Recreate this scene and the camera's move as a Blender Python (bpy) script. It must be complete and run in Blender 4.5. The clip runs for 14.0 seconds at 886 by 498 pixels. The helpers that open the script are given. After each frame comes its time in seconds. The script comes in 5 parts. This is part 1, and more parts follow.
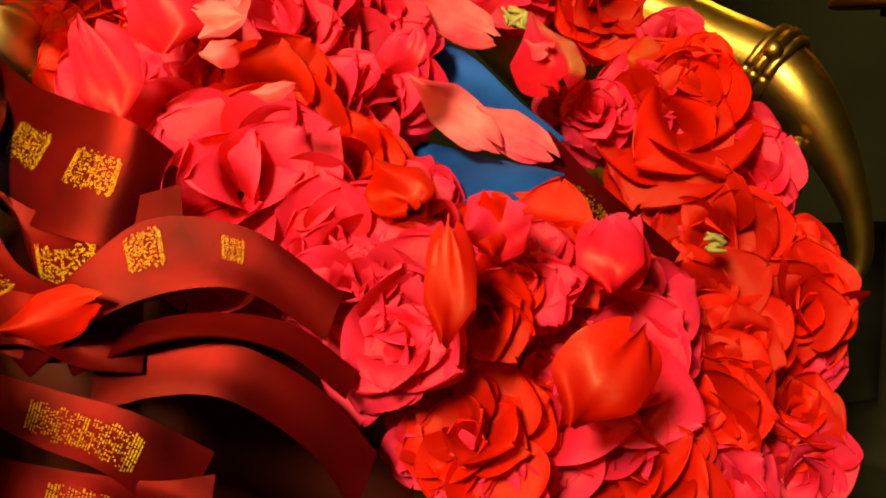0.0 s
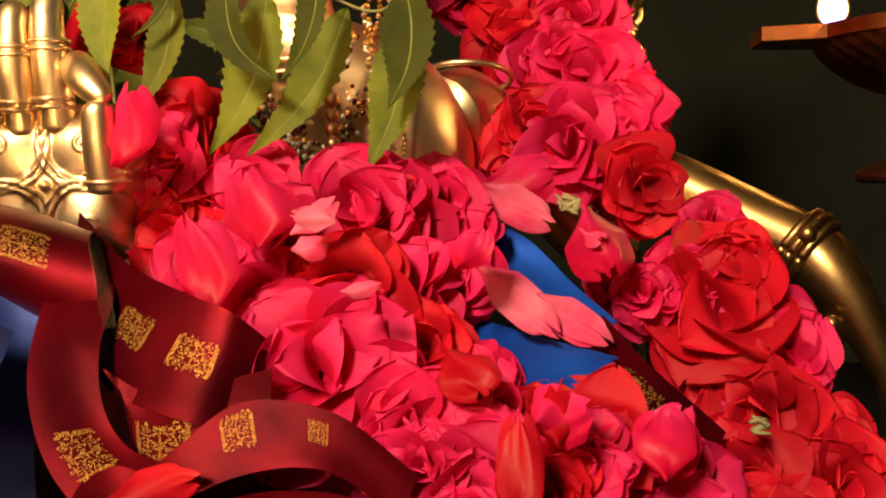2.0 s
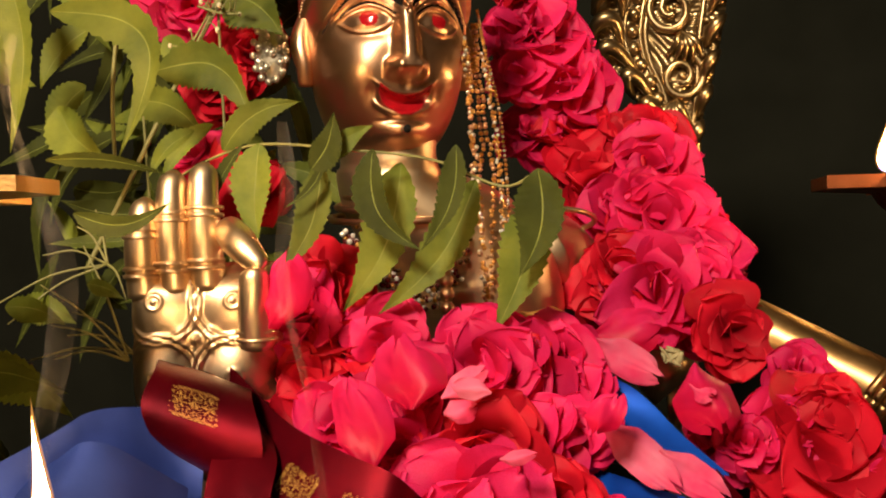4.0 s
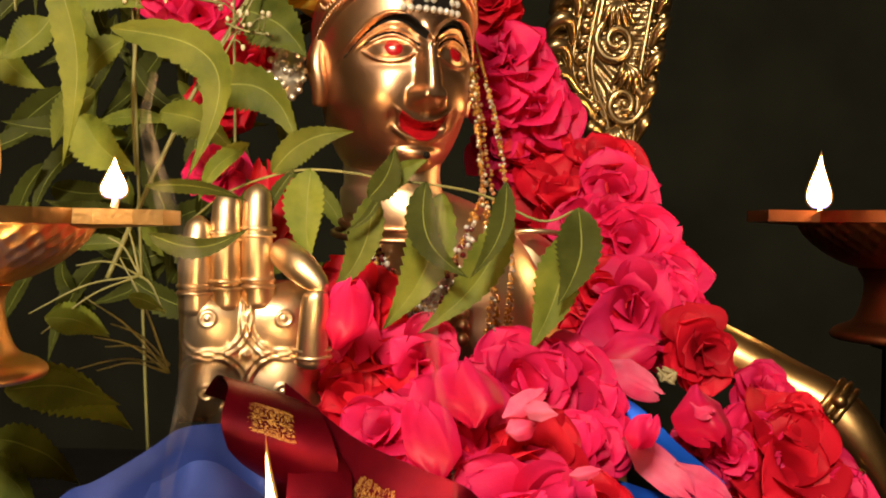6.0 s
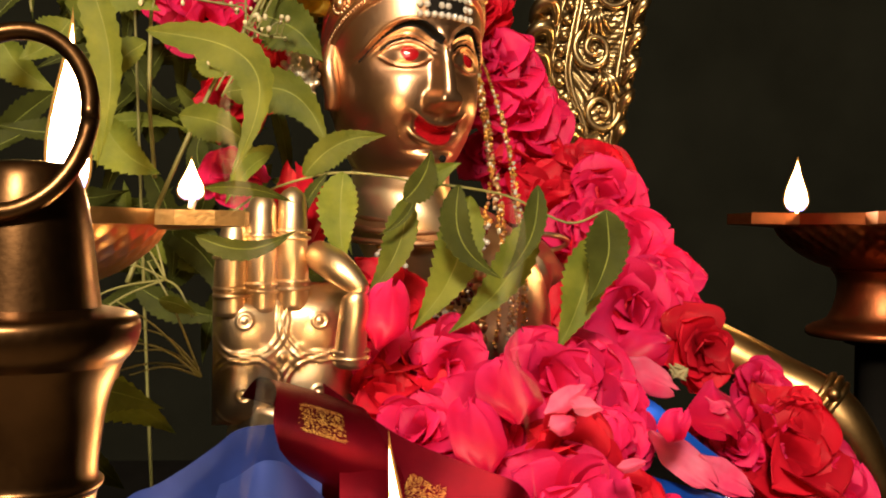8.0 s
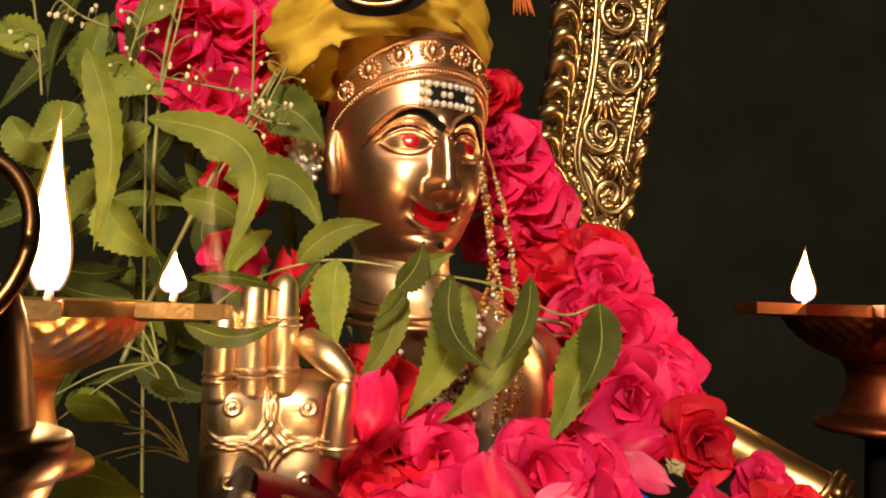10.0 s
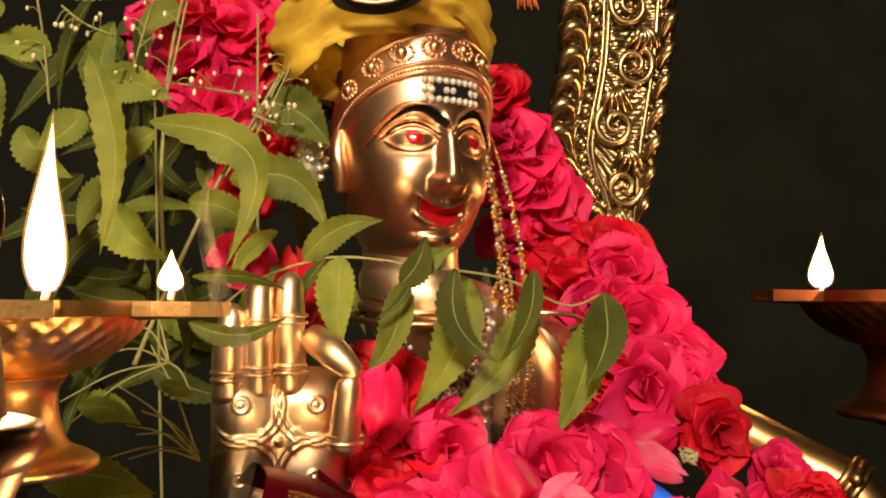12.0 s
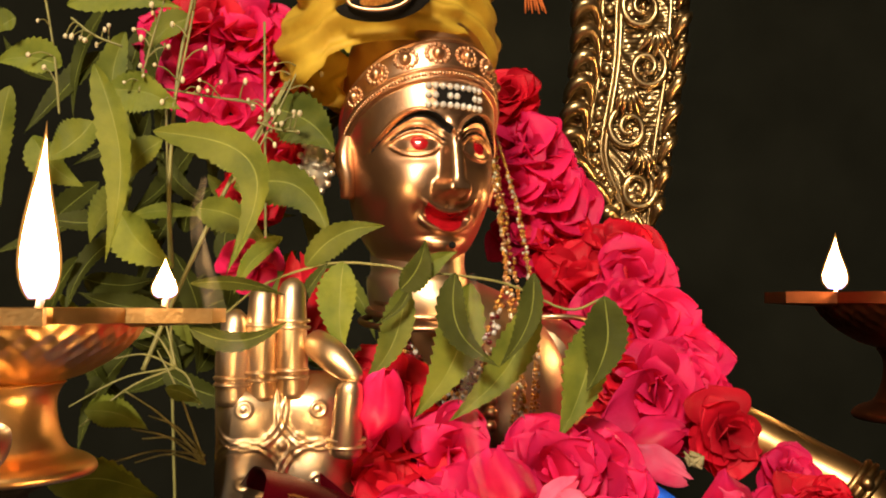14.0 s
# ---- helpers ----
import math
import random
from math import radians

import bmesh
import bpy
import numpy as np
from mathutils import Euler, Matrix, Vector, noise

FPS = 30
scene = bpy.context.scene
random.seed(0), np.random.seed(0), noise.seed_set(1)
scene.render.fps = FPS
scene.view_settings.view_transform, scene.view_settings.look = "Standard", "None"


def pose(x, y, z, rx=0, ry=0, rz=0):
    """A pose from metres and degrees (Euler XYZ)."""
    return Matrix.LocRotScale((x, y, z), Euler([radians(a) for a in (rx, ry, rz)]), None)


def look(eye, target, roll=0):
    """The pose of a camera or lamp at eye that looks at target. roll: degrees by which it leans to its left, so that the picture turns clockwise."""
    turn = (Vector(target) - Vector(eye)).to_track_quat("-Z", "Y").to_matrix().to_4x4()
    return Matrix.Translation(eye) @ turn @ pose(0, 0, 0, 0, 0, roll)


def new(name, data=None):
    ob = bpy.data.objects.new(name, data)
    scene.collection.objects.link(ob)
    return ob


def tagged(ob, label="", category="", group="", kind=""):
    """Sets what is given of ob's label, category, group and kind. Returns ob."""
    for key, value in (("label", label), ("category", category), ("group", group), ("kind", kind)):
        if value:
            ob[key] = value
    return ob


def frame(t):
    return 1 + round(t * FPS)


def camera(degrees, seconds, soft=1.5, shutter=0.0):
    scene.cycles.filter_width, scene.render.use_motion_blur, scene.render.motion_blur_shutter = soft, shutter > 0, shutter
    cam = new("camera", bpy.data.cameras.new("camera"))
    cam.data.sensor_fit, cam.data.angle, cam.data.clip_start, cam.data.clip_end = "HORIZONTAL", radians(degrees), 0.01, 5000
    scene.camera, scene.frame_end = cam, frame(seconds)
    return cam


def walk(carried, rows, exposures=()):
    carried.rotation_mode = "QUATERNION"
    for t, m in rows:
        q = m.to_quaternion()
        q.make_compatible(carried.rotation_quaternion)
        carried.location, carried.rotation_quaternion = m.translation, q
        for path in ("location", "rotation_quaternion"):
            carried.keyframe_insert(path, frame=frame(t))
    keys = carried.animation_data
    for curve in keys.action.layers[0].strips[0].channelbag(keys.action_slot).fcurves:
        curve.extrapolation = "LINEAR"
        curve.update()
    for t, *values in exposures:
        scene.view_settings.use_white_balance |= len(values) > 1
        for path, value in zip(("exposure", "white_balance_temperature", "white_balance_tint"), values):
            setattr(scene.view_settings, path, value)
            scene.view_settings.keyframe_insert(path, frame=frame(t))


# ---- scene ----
cam = camera(50.0, 14.0, soft=2.0)
PATH = [
    (0, (0.143, -0.396, 0.139), (-0.154, 1.539, -0.27), -2.9),
    (0.5, (0.141, -0.404, 0.146), (-0.157, 1.544, -0.193), -2.6),
    (1, (0.138, -0.41, 0.151), (-0.158, 1.547, -0.133), -1.9),
    (1.5, (0.138, -0.414, 0.159), (-0.162, 1.549, -0.074), -1.4),
    (2, (0.133, -0.42, 0.166), (-0.203, 1.545, -0.006), -1.9),
    (2.5, (0.129, -0.425, 0.172), (-0.246, 1.536, 0.04), -2.3),
    (3, (0.127, -0.434, 0.183), (-0.298, 1.52, 0.134), -2.9),
    (3.5, (0.11, -0.444, 0.19), (-0.306, 1.512, 0.176), -2.2),
    (4, (0.09, -0.456, 0.2), (-0.241, 1.517, 0.192), -1.3),
    (4.2, (0.083, -0.465, 0.204), (-0.23, 1.51, 0.226), -0.9),
    (6.5, (-0.02, -0.497, 0.219), (0.059, 1.501, 0.162), 1.4),
    (7, (-0.041, -0.502, 0.215), (0.072, 1.494, 0.154), 1.7),
    (7.5, (-0.041, -0.498, 0.21), (0.069, 1.499, 0.162), 2.0),
    (8, (-0.039, -0.499, 0.216), (0.123, 1.494, 0.19), 0.8),
    (8.5, (-0.036, -0.499, 0.222), (0.114, 1.495, 0.215), 0.9),
    (9, (-0.03, -0.499, 0.226), (0.092, 1.496, 0.288), 2.9),
    (11.5, (-0.021, -0.503, 0.225), (0.046, 1.492, 0.353), 0.4),
    (12, (-0.014, -0.502, 0.223), (0.032, 1.494, 0.339), 0.6),
    (12.5, (-0.013, -0.502, 0.224), (0.042, 1.494, 0.35), 0.6),
    (13, (-0.017, -0.502, 0.224), (0.051, 1.493, 0.344), 0.8),
    (13.5, (-0.014, -0.503, 0.226), (0.054, 1.492, 0.344), 1.3),
    (14, (-0.001, -0.505, 0.224), (-0.018, 1.491, 0.345), 0.3),
]

walk(cam, [(t, look(eye, target, roll)) for t, eye, target, roll in PATH], [(0, 0.98, 22000, -26), (0.5, 0.90, 17500, -20), (1, 0.73, 13000, -11), (1.5, 0.60, 9800, 0), (2, 0.52, 7600, 8), (2.5, 0.48, 6900, 10), (3, 0.46, 6500, 10), (4, 0.43, 6500, 10), (14, 0.43, 6500, 10)])

# ---- light ----
TABLE = -0.09
world = bpy.data.worlds.new("night_room")
scene.world = world
world.use_nodes = True
world.node_tree.nodes["Background"].inputs[0].default_value = (1.0, 0.82, 0.6, 1)
world.node_tree.nodes["Background"].inputs[1].default_value = 0.012


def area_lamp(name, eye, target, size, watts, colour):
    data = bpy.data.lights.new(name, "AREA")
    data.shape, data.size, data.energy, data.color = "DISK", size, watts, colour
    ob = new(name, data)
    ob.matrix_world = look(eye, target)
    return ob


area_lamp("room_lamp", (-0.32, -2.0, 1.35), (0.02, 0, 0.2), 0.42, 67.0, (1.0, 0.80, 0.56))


# ---- materials ----
def material(name, colour, rough=0.5, metal=0.0, vary=0.25, scale=60.0, bump=0.0, bump_scale=300.0,
             colour2=None, translucent=0.0, sheen=0.0, coat=0.0, per_object=0.0, gloss=0.5, foot=None):
    mat = bpy.data.materials.new(name)
    mat.use_nodes = True
    nt = mat.node_tree
    n, l = nt.nodes, nt.links
    bsdf = n["Principled BSDF"]
    tex = n.new("ShaderNodeTexCoord")
    big = n.new("ShaderNodeTexNoise")
    big.inputs["Scale"].default_value, big.inputs["Detail"].default_value = scale, 5
    l.new(tex.outputs["Object"], big.inputs["Vector"])
    ramp = n.new("ShaderNodeValToRGB")
    ramp.color_ramp.elements[0].position, ramp.color_ramp.elements[1].position = 0.3, 0.72
    other = colour2 or tuple(c * (1 - vary) for c in colour)
    ramp.color_ramp.elements[0].color, ramp.color_ramp.elements[1].color = (*other, 1), (*colour, 1)
    l.new(big.outputs["Fac"], ramp.inputs["Fac"])
    last = ramp.outputs["Color"]
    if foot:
        # petals deepen towards their foot: petal tone, plus painted shade between overlapping petals
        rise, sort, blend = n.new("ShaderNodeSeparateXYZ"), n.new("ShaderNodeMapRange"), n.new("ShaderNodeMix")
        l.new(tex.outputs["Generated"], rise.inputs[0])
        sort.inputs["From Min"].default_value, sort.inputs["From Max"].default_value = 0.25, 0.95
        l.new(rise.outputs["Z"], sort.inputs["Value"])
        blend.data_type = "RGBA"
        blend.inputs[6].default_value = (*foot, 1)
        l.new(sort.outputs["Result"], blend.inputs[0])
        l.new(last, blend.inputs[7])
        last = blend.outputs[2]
    if per_object:
        info = n.new("ShaderNodeObjectInfo")
        span = n.new("ShaderNodeMapRange")
        span.inputs["To Min"].default_value, span.inputs["To Max"].default_value = 1 - per_object, 1 + per_object * 0.6
        l.new(info.outputs["Random"], span.inputs["Value"])
        hsv = n.new("ShaderNodeHueSaturation")
        l.new(span.outputs["Result"], hsv.inputs["Value"])
        l.new(last, hsv.inputs["Color"])
        last = hsv.outputs["Color"]
    l.new(last, bsdf.inputs["Base Color"])
    bsdf.inputs["Metallic"].default_value = metal
    bsdf.inputs["Specular IOR Level"].default_value = gloss
    if sheen:
        bsdf.inputs["Sheen Weight"].default_value = sheen
    if coat:
        bsdf.inputs["Coat Weight"].default_value = coat
    fine = n.new("ShaderNodeTexNoise")
    fine.inputs["Scale"].default_value, fine.inputs["Detail"].default_value = bump_scale, 6
    l.new(tex.outputs["Object"], fine.inputs["Vector"])
    rr = n.new("ShaderNodeMapRange")
    rr.inputs["To Min"].default_value, rr.inputs["To Max"].default_value = rough * 0.8, min(1, rough * 1.25)
    l.new(fine.outputs["Fac"], rr.inputs["Value"])
    l.new(rr.outputs["Result"], bsdf.inputs["Roughness"])
    if bump:
        b = n.new("ShaderNodeBump")
        b.inputs["Strength"].default_value, b.inputs["Distance"].default_value = bump, 0.0006
        l.new(fine.outputs["Fac"], b.inputs["Height"])
        l.new(b.outputs["Normal"], bsdf.inputs["Normal"])
    if translucent:
        tr = n.new("ShaderNodeBsdfTranslucent")
        l.new(last, tr.inputs["Color"])
        mix = n.new("ShaderNodeMixShader")
        mix.inputs["Fac"].default_value = translucent
        l.new(bsdf.outputs["BSDF"], mix.inputs[1])
        l.new(tr.outputs["BSDF"], mix.inputs[2])
        l.new(mix.outputs["Shader"], n["Material Output"].inputs["Surface"])
    return mat


def glowing(name, colour, strength):
    mat = bpy.data.materials.new(name)
    mat.use_nodes = True
    n, l = mat.node_tree.nodes, mat.node_tree.links
    n.clear()
    em, out = n.new("ShaderNodeEmission"), n.new("ShaderNodeOutputMaterial")
    em.inputs["Color"].default_value, em.inputs["Strength"].default_value = (*colour, 1), strength
    l.new(em.outputs["Emission"], out.inputs["Surface"])
    return mat


GOLD = material("polished_gold", (0.70, 0.45, 0.28), 0.34, 1.0, 0.2, 14, 0.0, 900, colour2=(0.48, 0.24, 0.13))
SILVER_GOLD = material("worn_gilt", (0.86, 0.67, 0.46), 0.37, 1.0, 0.3, 22, 0.0, 900, colour2=(0.68, 0.47, 0.27))
ARCH_GOLD = material("old_gilt", (0.47, 0.35, 0.19), 0.30, 1.0, 0.4, 60, 0.0, 700, colour2=(0.28, 0.19, 0.085))
ARM_GOLD = material("aged_gold", (0.44, 0.28, 0.125), 0.34, 1.0, 0.4, 45, 0.05, 700, colour2=(0.26, 0.15, 0.055))
BRASS = material("lamp_brass", (0.90, 0.58, 0.25), 0.33, 1.0, 0.4, 40, 0.2, 700, colour2=(0.68, 0.38, 0.13))
# Lamp brass darkened and reddened: the right lamp's shade is put into its colour.
SHADED_BRASS = material("shaded_brass", (0.32, 0.10, 0.04), 0.40, 1.0, 0.4, 40, 0.3, 700)
BRONZE = material("dark_bronze", (0.17, 0.088, 0.036), 0.30, 1.0, 0.5, 90, 0.04, 900, colour2=(0.09, 0.045, 0.02))
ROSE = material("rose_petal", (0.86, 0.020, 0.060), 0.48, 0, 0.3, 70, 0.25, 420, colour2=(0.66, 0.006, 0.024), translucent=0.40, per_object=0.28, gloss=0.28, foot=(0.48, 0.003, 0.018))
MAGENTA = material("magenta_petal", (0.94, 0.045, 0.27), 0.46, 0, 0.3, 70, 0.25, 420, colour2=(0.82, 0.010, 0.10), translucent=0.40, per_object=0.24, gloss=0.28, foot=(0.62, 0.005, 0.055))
PINK = material("pink_petal", (0.88, 0.26, 0.42), 0.6, 0, 0.3, 45, 0.4, 420, colour2=(0.88, 0.04, 0.17), translucent=0.35, per_object=0.15, gloss=0.25)
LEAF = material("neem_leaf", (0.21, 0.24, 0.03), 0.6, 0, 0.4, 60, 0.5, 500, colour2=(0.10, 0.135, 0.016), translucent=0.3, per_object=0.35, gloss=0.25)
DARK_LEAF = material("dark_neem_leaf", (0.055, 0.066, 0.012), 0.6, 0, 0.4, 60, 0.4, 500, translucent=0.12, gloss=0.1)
STEM = material("green_stem", (0.26, 0.25, 0.08), 0.5, 0, 0.4, 90, 0.3, 500)
VEIN = material("leaf_vein", (0.25, 0.29, 0.055), 0.55, 0, 0.3, 90, 0.2, 500, translucent=0.25, gloss=0.25)
SEPAL = material("pale_sepal", (0.34, 0.30, 0.16), 0.6, 0, 0.4, 120, 0.3, 500, gloss=0.25)
TAN_PETAL = material("withered_petal", (0.62, 0.30, 0.08), 0.6, 0, 0.4, 80, 0.4, 500, colour2=(0.55, 0.10, 0.03), translucent=0.3, gloss=0.25)
BUD = material("cream_bud", (0.78, 0.68, 0.44), 0.5, 0, 0.3, 90, 0.2, 500)
MAROON = material("maroon_satin", (0.13, 0.0018, 0.008), 0.36, 0.60, 0.4, 26, 0.2, 4000, colour2=(0.030, 0.0006, 0.003), gloss=0.08)
DARK_MAROON = material("dark_maroon_cloth", (0.05, 0.002, 0.004), 0.7, 0, 0.4, 40, 0.3, 3000, gloss=0.2)
TASSEL = material("orange_thread", (0.6, 0.14, 0.02), 0.8, 0, 0.3, 200, 0.3, 900)
ZARI = material("gold_thread", (0.84, 0.50, 0.14), 0.35, 0.9, 0.5, 900, 1.0, 1800, colour2=(0.45, 0.18, 0.04))
BLUE = material("blue_satin", (0.006, 0.075, 0.50), 0.38, 0.4, 0.5, 30, 0.15, 4000, colour2=(0.002, 0.020, 0.22), gloss=0.15)
SLATE = material("blue_cloth", (0.040, 0.075, 0.36), 0.45, 0.3, 0.35, 25, 0.3, 4000, colour2=(0.018, 0.035, 0.18), gloss=0.25)
YELLOW = material("yellow_silk", (0.80, 0.58, 0.07), 0.55, 0, 0.3, 40, 0.2, 3000, colour2=(0.52, 0.32, 0.03), gloss=0.3, translucent=0.35)
BLACK = material("black_cloth", (0.010, 0.009, 0.008), 0.8, 0, 0.4, 30, 0.3, 400, gloss=0.1)
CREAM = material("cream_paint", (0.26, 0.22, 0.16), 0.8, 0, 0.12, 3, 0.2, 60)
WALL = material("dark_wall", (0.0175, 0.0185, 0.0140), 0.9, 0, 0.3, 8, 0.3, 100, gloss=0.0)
RED_GEM = material("red_enamel", (0.45, 0.008, 0.015), 0.12, 0.2, 0.3, 200, 0, 300, coat=0.8)
DARK_GEM = material("dark_red_stone", (0.10, 0.006, 0.008), 0.15, 0, 0.3, 200, 0, 300, coat=0.8)
CRYSTAL = material("crystal", (0.66, 0.63, 0.58), 0.12, 0.15, 0.3, 300, 0, 300, coat=1.0, gloss=0.9)
SILVER = material("pale_silver", (0.86, 0.80, 0.68), 0.3, 0.9, 0.3, 80, 0.2, 700)
WICK = material("white_wick", (0.7, 0.6, 0.45), 0.9, 0, 0.4, 300, 0.4, 900)
FLAME = glowing("flame", (1.0, 0.62, 0.26), 300.0)
fn, fl = FLAME.node_tree.nodes, FLAME.node_tree.links
coords, split, ramp = fn.new("ShaderNodeTexCoord"), fn.new("ShaderNodeSeparateXYZ"), fn.new("ShaderNodeValToRGB")
fl.new(coords.outputs["Generated"], split.inputs[0])
fl.new(split.outputs["Z"], ramp.inputs["Fac"])
ramp.color_ramp.elements[0].color, ramp.color_ramp.elements[0].position = (0.005, 0.006, 0.02, 1), 0.0
ramp.color_ramp.elements[1].color, ramp.color_ramp.elements[1].position = (1.0, 0.62, 0.26, 1), 0.32
low = ramp.color_ramp.elements.new(0.09)
low.color = (0.010, 0.012, 0.045, 1)
tip = ramp.color_ramp.elements.new(0.86)
tip.color = (0.9, 0.46, 0.13, 1)
point = ramp.color_ramp.elements.new(1.0)
point.color = (0.03, 0.009, 0.0015, 1)
fl.new(ramp.outputs["Color"], fn["Emission"].inputs["Color"])

MANTLE = bpy.data.materials.new("flame_mantle")
MANTLE.use_nodes = True
mn, ml = MANTLE.node_tree.nodes, MANTLE.node_tree.links
mn.clear()
glow, air, veil = mn.new("ShaderNodeEmission"), mn.new("ShaderNodeBsdfTransparent"), mn.new("ShaderNodeMixShader")
glow.inputs["Color"].default_value, glow.inputs["Strength"].default_value = (1.0, 0.42, 0.09, 1), 1.1
veil.inputs["Fac"].default_value = 0.26
ml.new(air.outputs["BSDF"], veil.inputs[1])
ml.new(glow.outputs["Emission"], veil.inputs[2])
ml.new(veil.outputs["Shader"], mn.new("ShaderNodeOutputMaterial").inputs["Surface"])


# ---- builders ----
def make_mesh(name, verts, faces, mats, smooth=True, slots=None):
    me = bpy.data.meshes.new(name)
    me.from_pydata([tuple(v) for v in verts], [], faces)
    for m in mats if isinstance(mats, (list, tuple)) else [mats]:
        me.materials.append(m)
    me.polygons.foreach_set("use_smooth", [smooth] * len(me.polygons))
    if slots is not None:
        me.polygons.foreach_set("material_index", slots)
    me.update()
    return me


def part(name, me, parent=None, m=None, label=""):
    ob = new(name, me)
    if parent is not None:
        ob.parent = parent
    if m is not None:
        ob.matrix_local = m
    if label:
        ob["label"] = label
    return ob


def thing(name, place=(0, 0, 0), label="", category="", group="", kind=""):
    ob = new(name)
    ob.empty_display_size = 0.01
    ob.location = place
    return tagged(ob, label, category, group, kind)


def spline(points, n):
    """Points along a Catmull-Rom curve through the given ones (rows of any length)."""
    p = np.array(points, float)
    p = np.vstack([2 * p[0] - p[1], p, 2 * p[-1] - p[-2]])
    out = []
    for s in np.linspace(0, len(points) - 1, n):
        i = min(int(s), len(points) - 2)
        t = s - i
        a, b, c, d = p[i:i + 4]
        out.append(0.5 * (2 * b + (c - a) * t + (2 * a - 5 * b + 4 * c - d) * t * t + (3 * b - a - 3 * c + d) * t ** 3))
    return np.array(out)


def tube(rows, n=24, seg=12, flat=1.0):
    """A tube along rows of (x, y, z, radius): verts and faces, with closed ends."""
    q = spline(rows, n)
    verts, faces = [], []
    up = np.array([0.13, 0.2, 1.0])
    for i in range(n):
        d = q[min(i + 1, n - 1), :3] - q[max(i - 1, 0), :3]
        d = d / (np.linalg.norm(d) + 1e-9)
        a = np.cross(d, up)
        if np.linalg.norm(a) < 0.05:
            a = np.cross(d, (1, 0, 0))
        a = a / np.linalg.norm(a)
        b = np.cross(a, d)
        for k in range(seg):
            w = 2 * math.pi * k / seg
            verts.append(q[i, :3] + max(q[i, 3], 1e-5) * (math.cos(w) * a + flat * math.sin(w) * b))
    for i in range(n - 1):
        for k in range(seg):
            k2 = (k + 1) % seg
            faces.append((i * seg + k, i * seg + k2, (i + 1) * seg + k2, (i + 1) * seg + k))
    faces.append(tuple(reversed(range(seg))))
    faces.append(tuple((n - 1) * seg + k for k in range(seg)))
    return verts, faces


def lathe(profile, seg=40, n=None):
    """A turned shape from rows of (radius, z), from bottom to top."""
    prof = spline(profile, n) if n else np.array(profile, float)
    verts, faces = [], []
    for r, z in prof:
        for k in range(seg):
            w = 2 * math.pi * k / seg
            verts.append((max(r, 1e-5) * math.cos(w), max(r, 1e-5) * math.sin(w), z))
    for i in range(len(prof) - 1):
        for k in range(seg):
            k2 = (k + 1) % seg
            faces.append((i * seg + k, i * seg + k2, (i + 1) * seg + k2, (i + 1) * seg + k))
    return verts, faces


def ball(c, r, seg=10, rings=6, squash=(1, 1, 1)):
    verts, faces = [], []
    for i in range(rings + 1):
        v = math.pi * i / rings
        for k in range(seg):
            w = 2 * math.pi * k / seg
            verts.append((c[0] + r * squash[0] * math.sin(v) * math.cos(w), c[1] + r * squash[1] * math.sin(v) * math.sin(w), c[2] + r * squash[2] * math.cos(v)))
    for i in range(rings):
        for k in range(seg):
            k2 = (k + 1) % seg
            faces.append((i * seg + k, (i + 1) * seg + k, (i + 1) * seg + k2, i * seg + k2))
    return verts, faces


def join(*pieces):
    """Several (verts, faces) as one."""
    verts, faces = [], []
    for v, f in pieces:
        o = len(verts)
        verts += [tuple(x) for x in v]
        faces += [tuple(i + o for i in g) for g in f]
    return verts, faces


def grid(nu, nv, f):
    verts = [f(i / (nu - 1), j / (nv - 1)) for i in range(nu) for j in range(nv)]
    faces = [(i * nv + j, (i + 1) * nv + j, (i + 1) * nv + j + 1, i * nv + j + 1) for i in range(nu - 1) for j in range(nv - 1)]
    return verts, faces


# ---- setting ----
def box_mesh(name, lo, hi, mat):
    bm = bmesh.new()
    bmesh.ops.create_cube(bm, size=1)
    for v in bm.verts:
        v.co = Vector([lo[k] + (v.co[k] + 0.5) * (hi[k] - lo[k]) for k in range(3)])
    me = bpy.data.meshes.new(name)
    bm.to_mesh(me)
    bm.free()
    me.materials.append(mat)
    return me


tagged(part("altar_table", box_mesh("altar_table", (-0.9, -0.42, -0.9), (0.9, 0.8, TABLE), BLACK)), "altar table draped to the floor in black cloth", "table")
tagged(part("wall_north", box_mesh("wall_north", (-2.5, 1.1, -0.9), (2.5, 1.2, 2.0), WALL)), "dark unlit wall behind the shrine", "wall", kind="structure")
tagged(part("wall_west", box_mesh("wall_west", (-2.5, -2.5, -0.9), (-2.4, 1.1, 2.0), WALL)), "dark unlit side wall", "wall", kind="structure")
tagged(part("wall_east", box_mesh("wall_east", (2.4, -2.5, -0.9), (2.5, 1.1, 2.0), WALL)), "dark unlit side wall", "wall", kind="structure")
tagged(part("wall_south", box_mesh("wall_south", (-2.5, -2.6, -0.9), (2.5, -2.5, 2.0), CREAM)), "plain cream wall", "wall", kind="structure")
tagged(part("floor", box_mesh("floor", (-2.5, -2.6, -1.0), (2.5, 1.2, -0.9), CREAM)), "plain cream floor", "floor", kind="structure")
tagged(part("ceiling", box_mesh("ceiling", (-2.5, -2.6, 2.0), (2.5, 1.2, 2.1), CREAM)), "plain cream ceiling", "ceiling", kind="structure")

# ---- statue ----
HEAD = Vector((-0.0201, 0.0320, 0.3089))
TURN = radians(25.5)


def head_local(u, v, w):
    """Head axes: u across, v up, w out of the face."""
    c, s = math.cos(TURN), math.sin(TURN)
    return (HEAD.x + u * c + w * s, HEAD.y + u * s - w * c, HEAD.z + v)


def bell(x, s):
    return math.exp(-(x / s) ** 2)


